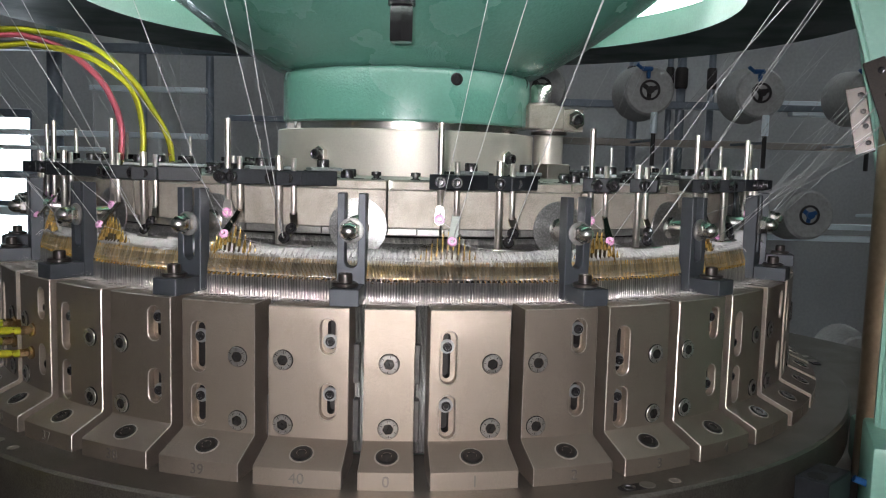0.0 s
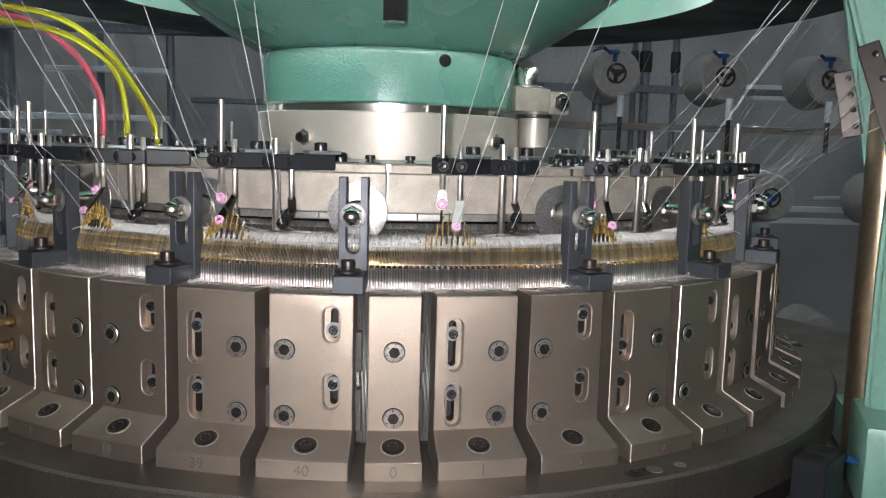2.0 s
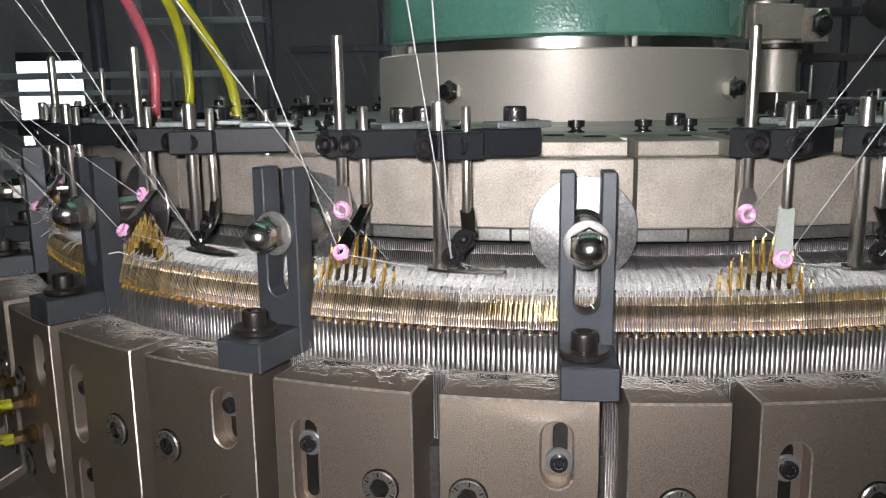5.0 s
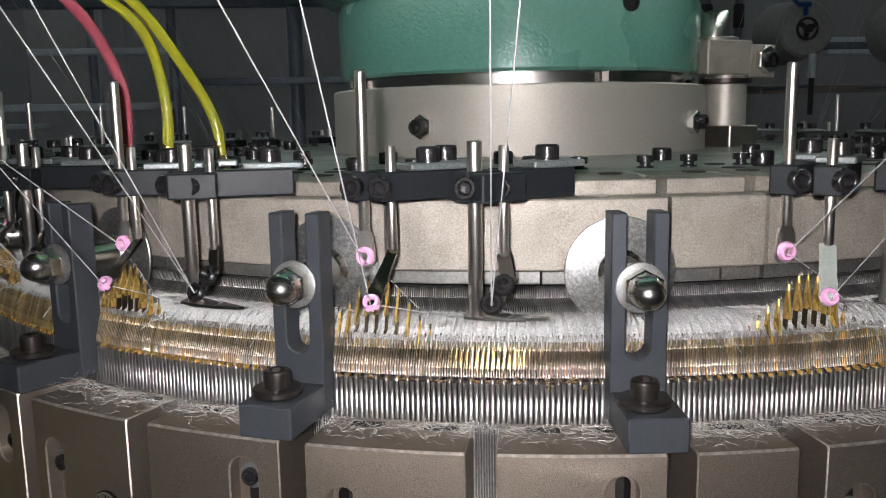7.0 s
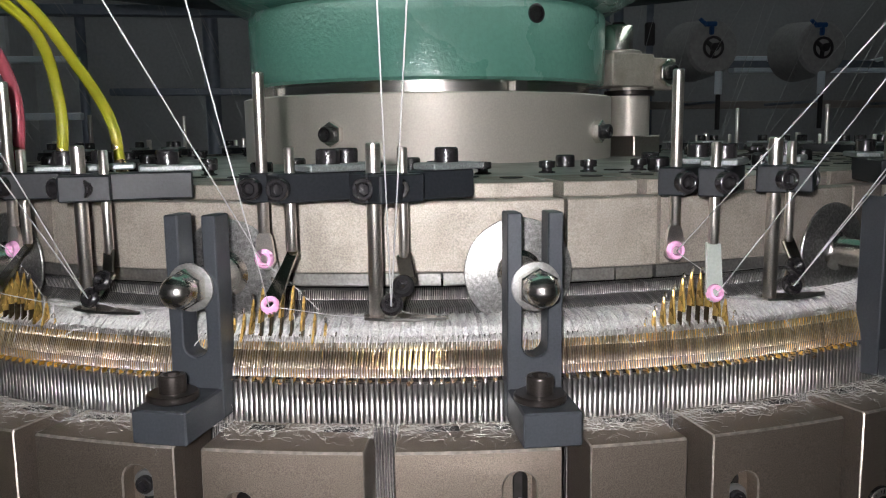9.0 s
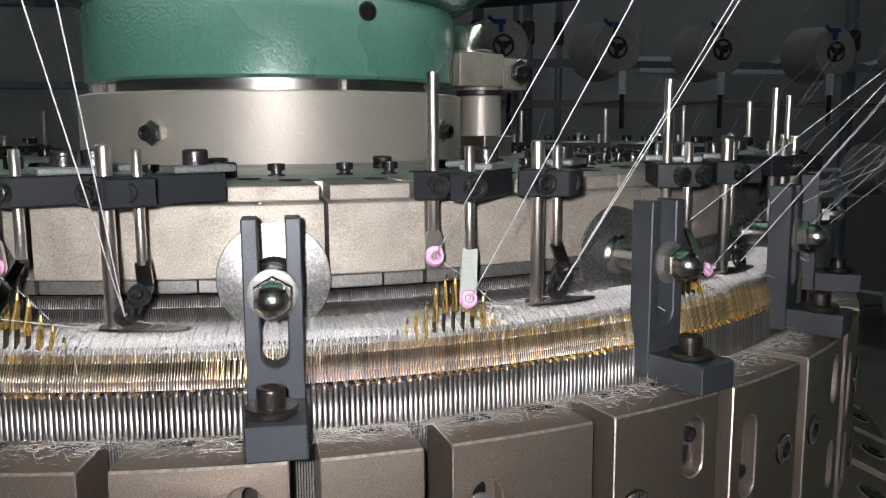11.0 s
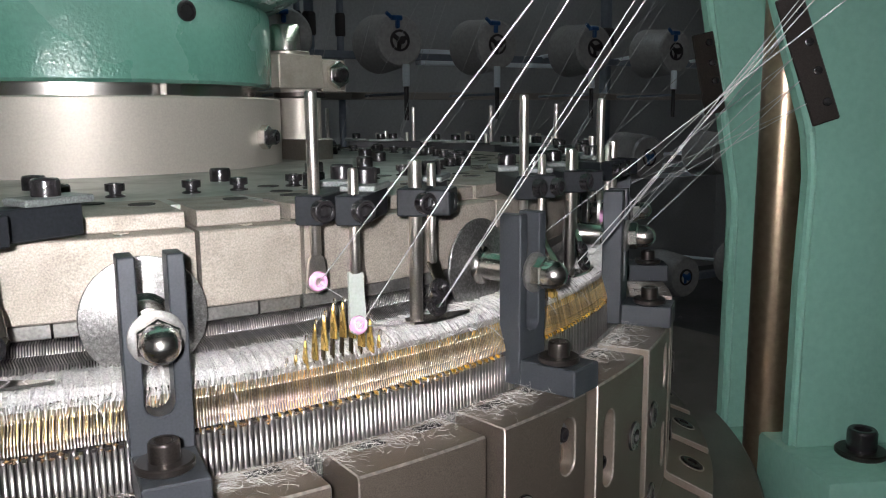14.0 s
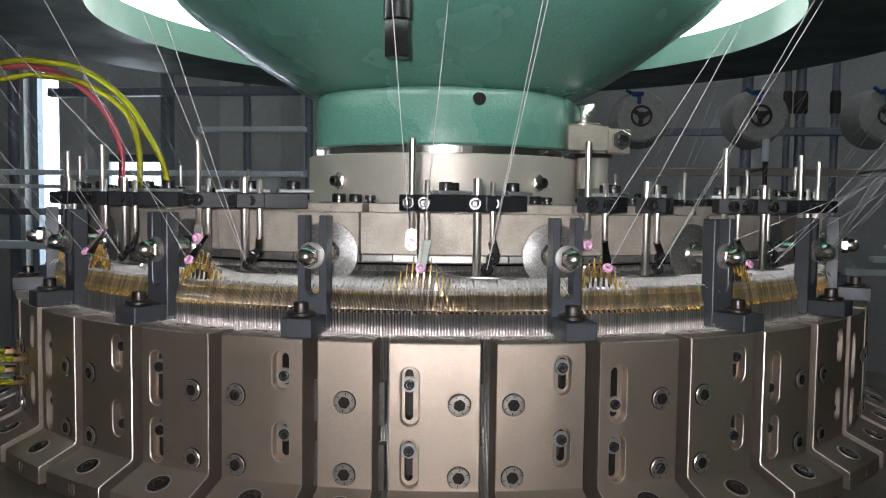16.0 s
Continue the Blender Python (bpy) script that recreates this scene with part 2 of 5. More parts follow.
FABRIC = material("white_knit", (0.50, 0.495, 0.48), 0.0, 0.85, grain=0.28, grain_scale=1100, stain=0.2, stain_scale=90, bump=0.6, bump_scale=900)
STRAND = material("taut_white_yarn", (0.42, 0.42, 0.42), 0.0, 0.6, grain=0.1, grain_scale=900)
YARN = material("white_yarn", (0.52, 0.515, 0.50), 0.0, 0.75, grain=0.2, grain_scale=900)
FLUFF = material("grey_lint", (0.46, 0.44, 0.41), 0.0, 0.9, grain=0.1)
YELLOW = material("yellow_plastic_tube", (0.66, 0.64, 0.04), 0.0, 0.12, spec=0.6, clear=0.6, coat=0.4)
RED = material("red_plastic_tube", (0.62, 0.13, 0.17), 0.0, 0.14, spec=0.6, clear=0.45, coat=0.4)
BRASS = material("brass_fitting", (0.70, 0.52, 0.30), 1.0, 0.24, grain=0.1)
BRONZE = material("bronze_rod", (0.34, 0.265, 0.185), 0.9, 0.33, grain=0.12, grain_scale=200, stain=0.4, stain_scale=16)
DARKPLATE = material("dark_green_plate", (0.010, 0.028, 0.026), 0.0, 0.42, grain=0.1, stain=0.3, bump=0.2, bump_scale=200)
WALL = material("grey_hall_wall", (0.43, 0.43, 0.435), 0.0, 0.9, grain=0.08, grain_scale=60, stain=0.4, stain_scale=0.8)
FLOOR = material("hall_floor", (0.10, 0.10, 0.10), 0.0, 0.55, grain=0.15, grain_scale=40, stain=0.5, stain_scale=1.2)
FRAME = material("creel_frame_paint", (0.20, 0.23, 0.27), 0.3, 0.45, grain=0.1, grain_scale=80)
RAIL = material("bright_rail", (0.80, 0.88, 0.92), 0.1, 0.35, grain=0.08)
CONE = material("grey_white_cone_yarn", (0.36, 0.355, 0.345), 0.0, 0.85, grain=0.12, grain_scale=120, bump=0.4, bump_scale=300)
BLUE = material("blue_holder_plastic", (0.012, 0.075, 0.22), 0.0, 0.45, grain=0.1)
DARKHOLE = material("cone_tube_dark", (0.03, 0.025, 0.025), 0.0, 0.6, grain=0.2)
DAY = material("window_daylight", (0.8, 0.85, 0.9), 0.0, 0.9, emit=(0.80, 0.92, 1.0), power=4.0)
LED = material("led_strip", (0.9, 0.95, 0.95), 0.0, 0.6, emit=(0.90, 1.0, 0.96), power=9.0)
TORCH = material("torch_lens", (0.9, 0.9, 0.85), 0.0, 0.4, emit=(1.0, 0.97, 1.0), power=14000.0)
INK = material("engraved_mark", (0.15, 0.13, 0.11), 0.4, 0.5)
DARKSTEEL = material("blued_steel_and_socket_shade", (0.035, 0.032, 0.03), 0.6, 0.25, grain=0.2, grain_scale=1500)
PALEFOOT = material("nickel_reflection_tint", (0.50, 0.54, 0.49), 0.3, 0.26, grain=0.06, grain_scale=900)
SCREWRING = material("scored_screw_steel", (0.40, 0.375, 0.345), 0.92, 0.34, grain=0.2, grain_scale=1800)

# ---------------------------------------------------------------- the hall
def hall():
    solid("floor", box(bmesh.new(), -5, 5, -4, 4, -0.1, 0), FLOOR, "dark worn concrete factory hall floor", "floor", kind="structure")
    solid("ceiling", box(bmesh.new(), -5, 5, -4, 4, 3.6, 3.7), WALL, "grey factory hall ceiling", "ceiling", kind="structure")
    solid("wall_south", box(bmesh.new(), -5.2, 5.2, -4.2, -4, -0.1, 3.7), WALL, "dim grey hall wall", "wall", kind="structure")
    solid("wall_east", box(bmesh.new(), 5, 5.2, -4, 4, -0.1, 3.7), WALL, "dim grey hall wall", "wall", kind="structure")
    solid("wall_west", box(bmesh.new(), -5.2, -5, -4, 4, -0.1, 3.7), WALL, "dim grey hall wall", "wall", kind="structure")
    bm = bmesh.new()
    z0, z1 = 0.45, 2.6
    box(bm, -5.2, 5.2, 4, 4.2, -0.1, z0)
    box(bm, -5.2, 5.2, 4, 4.2, z1, 3.7)
    x = -5.2
    for a, b, top in WINDOWS:
        box(bm, x, a, 4, 4.2, z0, z1)
        box(bm, a, b, 4, 4.2, top, z1)
        x = b
    box(bm, x, 5.2, 4, 4.2, z0, z1)
    solid("wall_north", bm, WALL, "dim grey hall wall with bright windows", "wall", kind="structure")
    for k, (a, b, top) in enumerate(WINDOWS):
        w = thing("window_%d" % (k + 1), "bright overexposed factory window in a pale frame", "window", Matrix.Translation(((a + b) / 2, 4.1, z0)), kind="structure")
        h, H = (b - a) / 2, top - z0
        bm = bmesh.new()
        for x0, x1, q0, q1 in ((-h, -h + 0.05, 0, H), (h - 0.05, h, 0, H), (-h + 0.05, h - 0.05, 0, 0.05), (-h + 0.05, h - 0.05, H - 0.05, H), (-h + 0.05, h - 0.05, 0.40, 0.44)):
            box(bm, x0, x1, -0.03, 0.03, q0, q1)
        part("window_frame", bm, FRAME, w)
    solid("backdrop", box(bmesh.new(), -7, 1, 5.5, 5.6, -0.5, 4.5), DAY, "overexposed daylight outside the windows", "sky", kind="structure")
    # unseen ceiling lamps, added for ambient light on the back wall and creels
    for x in (-2.4, 0.0, 2.4):
        for y in (-0.2, 2.5):
            t = thing("ceiling_lamp", "unseen tube lamp added under the ceiling to light the hall", "ceiling lamp", Matrix.Translation((x, y, 3.5)), "hall ceiling lamps")
            bm = bmesh.new()
            box(bm, -0.75, 0.75, -0.09, 0.09, 0.02, 0.10, 0.005)
            part("housing", bm, RAIL, t)
            for dy in (-0.045, 0.045):
                bm = bmesh.new()
                tube(bm, [(-0.70, dy, 0.0), (0.70, dy, 0.0)], 0.014, 10)
                part("tube", bm, TUBE, t, "glowing tube")


WINDOWS = [(-3.50, -3.04, 2.05), (-3.00, -2.46, 1.45)]
hall()


# ---------------------------------------------------------------- creels behind the machine
def yarn_cone(m, clip=False):
    key = ("cone", clip)
    if key not in SHARED:
        t = thing("yarn_cone", "white yarn cone under a blue yarn clip" if clip else "white yarn cone on a blue plastic holder", "yarn cone", None, "yarn cones on the creel")
        bm = bmesh.new()
        lathe(bm, [(0.026, 0.0), (0.074, 0.0), (0.079, 0.006), (0.068, 0.13), (0.062, 0.136), (0.026, 0.136)], 40, OUT_C)
        part("winding", bm, CONE, t)
        bm = bmesh.new()
        lathe(bm, [(0.026, 0.001), (0.028, 0.139), (0.022, 0.140), (0.020, 0.10)], 28, OUT_C, caps=False)
        part("paper_tube", bm, DARKHOLE, t)
        bm = bmesh.new()
        lathe(bm, [(0.019, 0.0), (0.019, 0.115), (0.010, 0.12), (0.010, 0.150), (0.00001, 0.151)], 18, OUT_C)
        for k in range(3):
            mm = OUT_C @ Matrix.Rotation(TAU * k / 3 + 0.4, 4, "Z")
            box(bm, 0.0, 0.022, -0.006, 0.006, 0.130, 0.139, 0.002, mm)
        part("holder", bm, DARKHOLE if clip else BLUE, t, "dark cone holder" if clip else "blue plastic cone holder")
        bm = bmesh.new()
        box(bm, -0.026, 0.004, -0.150, -0.130, 0.050, 0.062, 0.003)
        box(bm, -0.012, -0.002, -0.147, -0.133, 0.030, 0.052, 0.003)
        tube(bm, [(-0.026, -0.140, 0.058), (-0.040, -0.142, 0.068)], 0.005, 8)
        if clip:
            part("yarn_clip", bm, BLUE, t, "blue plastic yarn clip")
        else:
            bm.free()
        bm = bmesh.new()
        tube(bm, [(0, 0.30, -0.02), (0, 0.02, 0)], 0.006, 8)
        part("peg", bm, RAIL, t)
        t.matrix_basis = m
        SHARED[key] = t
    else:
        copy_thing(SHARED[key], m)


OUT_C = Matrix.Rotation(radians(90), 4, "X")


def creel(name, label, x0, x1, y, posts, rails, cones, m=Matrix.Identity(4)):
    t = thing(name, label, "creel", m)
    for x, r in posts:
        bm = bmesh.new()
        lathe(bm, [(r, 0.0), (r, 2.3)], 20, Matrix.Translation((x, y + 0.022 + r, 0)))
        part("post", bm, FRAME, t)
        if y < 1.5:
            continue
        bm = bmesh.new()
        lathe(bm, [(r * 1.15, 1.44), (r * 1.4, 1.445), (r * 1.4, 1.50), (r * 1.15, 1.505)], 16, Matrix.Translation((x, y + 0.022 + r, 0)))
        part("clamp", bm, DARKHOLE, t, "black pipe clamp")
    for a, b, z, h, mat in rails:
        bm = bmesh.new()
        box(bm, a, b, y - 0.015, y + 0.018, z - h, z + h, 0.002)
        part("rail", bm, mat, t, "bright horizontal rail" if mat is RAIL else "")
    for x, z in cones:
        yarn_cone(m @ Matrix.Translation((x, y - 0.14, z)), z > 1.3)


def creels():
    cones = [(x, 1.405) for x in (0.30, 0.596, 0.90, 1.20, 1.545, 1.87, 2.2)] + [(x, 1.075) for x in (1.055, 1.405, 1.77, 2.12)] + [(x, 0.670) for x in (0.86, 1.225, 1.59, 1.95, 2.3)]
    far = lambda x: 0.05 + (x - 0.05) * 1.124
    low = lambda z: 1.193 + (z - 1.193) * 1.124
    rails = [(far(a), far(b), low(z), h * 1.1, mat) for a, b, z, h, mat in ((0.30, 2.4, 1.365, 0.010, FRAME), (0.86, 1.10, 1.378, 0.007, RAIL), (0.98, 1.6, 1.350, 0.006, RAIL), (0.30, 2.4, 1.262, 0.010, TANRAIL), (0.86, 2.4, 1.045, 0.008, RAIL), (0.80, 2.4, 1.012, 0.008, RAIL), (0.40, 2.4, 0.66, 0.012, FRAME), (0.40, 2.4, 1.63, 0.010, FRAME))]
    creel("yarn_creel", "grey steel creel with rows of white yarn cones", 0.3, 2.6, 1.58, [(0.62, 0.0157), (0.73, 0.009), (0.767, 0.014), (0.86, 0.0105), (1.85, 0.02), (2.55, 0.02)], rails, cones)
    for x in (0.61, 0.915, 1.197, 1.53, 1.86):
        g = thing("thread_guide_peg", "white-topped thread guide peg hanging from the creel rail", "thread guide", Matrix.Translation((x, 1.30, 1.20)), "creel thread guide pegs")
        part("sleeve", lathe(bmesh.new(), [(0.0085, 0.088), (0.0095, 0.090), (0.0095, 0.142), (0.0080, 0.146)], 16), RAIL, g, "white sleeve")
        part("stem", lathe(bmesh.new(), [(0.0060, 0.0), (0.0060, 0.088)], 12), DARKHOLE, g)
        bm = bmesh.new()
        tube(bm, [(0, 0.0, 0.07), (0, 0.27, 0.07)], 0.004, 8)
        part("arm", bm, FRAME, g)
    rails = [(-0.93, -0.615, 1.372, 0.007, RAIL), (-1.9, -0.615, 1.247, 0.008, RAIL), (-1.9, -0.9, 1.205, 0.006, RAIL), (-1.9, -0.3, 1.13, 0.010, FRAME), (-1.9, -0.2, 1.03, 0.012, RAIL), (-1.4, -0.1, 1.48, 0.012, FRAME), (-0.55, 0.2, 1.30, 0.008, FRAME)]
    creel("yarn_creel", "grey steel creel with bright bluish rails", -1.9, -0.1, 1.3, [(-0.615, 0.011), (-1.05, 0.020), (-1.55, 0.016), (-0.33, 0.018), (-0.80, 0.010)], rails, [(-0.42, 1.60)])
    bm = bmesh.new()
    box(bm, -1.62, -1.30, 2.9, 3.2, 0, 3.6, 0.01)
    solid("hall_pillar", bm, PALEWALL, "pale painted hall pillar", "pillar", kind="structure")
    bm = bmesh.new()
    box(bm, -2.35, -2.2, 2.7, 2.9, 0, 3.6, 0.01)
    solid("hall_pillar", bm, PALEWALL, "pale painted hall pillar", "pillar", kind="structure")


creels()

# ---------------------------------------------------------------- machine bed and cam boxes
PITCH, GAP, PITCH0, TH0 = 8.85, 1.31, 6.0, -0.59
BRACKETS = [21.3 + 17.7 * k for k in range(20)]   # angle of each roller bracket


def box_angle(k):
    """Left edge and width of cam box k."""
    if k == 0:
        return TH0, PITCH0 - GAP
    return TH0 + PITCH0 + (k - 1) * PITCH, PITCH - GAP


def bed():
    t = thing("machine_bed", "brown-grey steel bed ring carrying the cam boxes", "machine bed")
    bm = bmesh.new()
    lathe(bm, [(0.385, 0.945), (0.481, 0.945), (0.483, 0.947), (0.483, 0.978), (0.481, 0.980), (0.385, 0.980)], 256, caps=False)
    part("ring", bm, BED_STEEL, t)
    bm = bmesh.new()
    lathe(bm, [(0.30, 0.87), (0.80, 0.87), (0.805, 0.875), (0.805, 0.907), (0.80, 0.912), (0.30, 0.912)], 160, caps=False)
    part("lower_plate", bm, BED_STEEL, t)
    bm = bmesh.new()
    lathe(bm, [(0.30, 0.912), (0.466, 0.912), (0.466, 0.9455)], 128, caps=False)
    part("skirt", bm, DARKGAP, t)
    bm = bmesh.new()
    lathe(bm, [(0.50, 0.0), (0.50, 0.871)], 96, caps=False)
    part("pedestal", bm, GREEN, t)
    # clamp screws on the ring, over flat dark shapes that paint the pockets' shade
    for k in range(6):
        th = 22.65 + 60 * k
        m = at(th, 0.4712, 0.9803)
        bm = bmesh.new()
        out = pill(0, -0.0145, 0.0145, 0.0105, 8)
        f = bm.faces.new([bm.verts.new((z, x, 0.0004)) for x, z in out])
        part("pocket", bm, DARKGAP, t, "flat dark shape that paints a pocket's shade", m)
        bm = bmesh.new()
        lathe(bm, [(0.0056, 0.0005), (0.0056, 0.0009), (0.0046, 0.0009)], 24, Matrix.Translation((0.0085, 0, 0)))
        part("bright_bore", bm, BARE_STEEL, t, "", m)
        socket_screw(t, m @ Matrix.Translation((-0.007, 0, 0.0004)), 0.0048, 0.0012)
        bm = bmesh.new()
        lathe(bm, [(0.0042, 0), (0.0042, 0.0005), (0.0030, 0.0005), (0.0029, 0.0002), (0.00001, 0.0002)], 16)
        part("drill_hole", bm, BARE_STEEL, t, "", at(th + 3.9, 0.4712, 0.9803))
    return t


def pill(cx, z0, z1, w, n=8):
    """Outline of an upright slot with round ends, counter-clockwise."""
    h = w / 2
    pts = [(cx + h * math.cos(a), z1 - h + h * math.sin(a)) for a in [math.pi * i / n for i in range(n + 1)]]
    pts += [(cx + h * math.cos(a), z0 + h + h * math.sin(a)) for a in [math.pi + math.pi * i / n for i in range(n + 1)]]
    return pts


def cam_box_meshes(width, slots):
    """Body of a cam box in its own frame: x along the rim, y inwards from r = 0.425, z from the bed."""
    R, half = 0.425, radians(width) / 2
    bm = bmesh.new()

    def P(x, y, z):
        a = x / R
        r = R - y
        return (r * math.sin(a), R - r * math.cos(a), z)

    c = 0.0005
    xs = [(-1 + 2 * i / 8) * (half * R - c) for i in range(9)]
    # front face with slots
    zb, zt, ch = 0.0240, 0.1150, 0.0008
    loop = [(x, zb) for x in xs] + [(x, zt - ch) for x in xs[::-1]]
    edges, verts_out, holes = [], [], []

    def ring(pts, y):
        vs = [bm.verts.new(P(x, y, z)) for x, z in pts]
        return vs, [bm.edges.new((vs[i], vs[(i + 1) % len(vs)])) for i in range(len(vs))]

    ov, oe = ring(loop, 0.0)
    edges += oe
    for cx, z0, z1 in slots:
        hv, he = ring(pill(cx, z0, z1, 0.0122), 0.0)
        edges += he
        holes.append((cx, z0, z1, hv))
    bmesh.ops.triangle_fill(bm, use_beauty=True, edges=edges)
    for cx, z0, z1, hv in holes:
        lip, _ = ring(pill(cx, z0 + 0.0005, z1 - 0.0005, 0.0112), 0.0006)
        deep, de = ring(pill(cx, z0 + 0.0005, z1 - 0.0005, 0.0108), 0.0060)
        side = 0.0012 if z1 - z0 < 0.028 else -0.0008
        for i in range(len(hv)):
            j = (i + 1) % len(hv)
            bm.faces.new((lip[i], lip[j], deep[j], deep[i]))
            bm.faces.new((hv[i], hv[j], lip[j], lip[i])).material_index = 1
        # walls and floor of the inner slot are coloured dark for the shade inside
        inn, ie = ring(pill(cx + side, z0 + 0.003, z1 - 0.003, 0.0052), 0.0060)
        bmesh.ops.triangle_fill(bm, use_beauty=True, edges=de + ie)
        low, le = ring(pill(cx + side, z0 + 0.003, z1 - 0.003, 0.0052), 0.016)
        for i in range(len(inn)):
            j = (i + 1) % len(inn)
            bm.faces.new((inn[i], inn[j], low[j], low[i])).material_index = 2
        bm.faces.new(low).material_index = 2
    # remaining profile swept along the rim, with worn chamfers at both ends
    prof = [(0.0, zb), (-0.0015, 0.0225), (-0.0265, 0.0125), (-0.027, 0.0118), (-0.027, 0.0), (0.027, 0.0), (0.027, zt), (ch, zt), (0.0, zt - ch)]
    ins = [(c, zb - 0.0002), (c - 0.0015, 0.0225 - c), (c - 0.0265, 0.0125 - c), (c - 0.027, 0.0118 - c), (c - 0.027, 0.0), (0.027, 0.0), (0.027, zt - c), (ch + c, zt - c), (c, zt - ch - c)]
    e = half * R
    cols = [[bm.verts.new(P(x, y, z)) for y, z in p] for x, p in [(-e, ins)] + [(x, prof) for x in xs] + [(e, ins)]]
    last = len(prof) - 1
    for i, (p, q) in enumerate(zip(cols, cols[1:])):
        worn = i in (0, len(cols) - 2)
        for j in range(len(prof)):
            if j == last and not worn:
                continue
            f = bm.faces.new((p[j], p[(j + 1) % (last + 1)], q[(j + 1) % (last + 1)], q[j]))
            f.material_index = 1 if (worn and j != 4) or j == 7 else 0
    for k in (cols[0], cols[-1]):
        bm.faces.new(k)
    bmesh.ops.remove_doubles(bm, verts=bm.verts, dist=1e-6)
    return bm


def calibrated_screw():
    """A round adjusting screw in a dark seat, with a bevelled, scored rim and a hexagon socket."""
    bm = bmesh.new()
    lathe(bm, [(0.0072, 0.0), (0.0072, 0.0003), (0.0068, 0.0003), (0.0067, 0.0010), (0.0062, 0.0015), (0.0038, 0.0016)], 28, caps=False)
    # seat groove and socket are coloured dark to paint the shade in them
    for f in list(bm.faces)[:84]:
        f.material_index = 1
    n = len(bm.faces)
    lathe(bm, [(0.0038, 0.0016), (0.0035, 0.0002), (0.00001, 0.0002)], 6, caps=False)
    box(bm, -0.0005, 0.0005, -0.0028, 0.0028, 0.0002, 0.0010)
    for f in list(bm.faces)[n:]:
        f.material_index = 1
    n = len(bm.faces)
    for i in range(24):
        if i % 4 == 2:
            continue
        a = TAU * i / 24
        long = 0.0017 if i % 4 == 0 else 0.0009
        m = Matrix.Rotation(a, 4, "Z") @ Matrix.Translation((0.0062 - long / 2, 0, 0.0015))
        box(bm, -long / 2, long / 2, -0.00010 if i % 4 else -0.00024, 0.00010 if i % 4 else 0.00024, -0.0003, 0.00018, m=m)
    for f in list(bm.faces)[n:]:
        f.material_index = 1
    me = finish(bm, "adjusting_screw", SCREWRING)
    me.materials.append(DARKSTEEL)
    return me


def letters(body, size, depth=0.0003):
    cu = bpy.data.curves.new("letters", "FONT")
    cu.body, cu.size, cu.align_x, cu.align_y, cu.extrude, cu.resolution_u = body, size, "CENTER", "CENTER", depth, 3
    ob = new("letters", cu)
    me = bpy.data.meshes.new_from_object(ob)
    bpy.data.objects.remove(ob)
    bpy.data.curves.remove(cu)
    me.materials.clear()
    me.materials.append(INK)
    return me


OUT = Matrix.Rotation(radians(90), 4, "X")      # turns z outwards, away from the axis


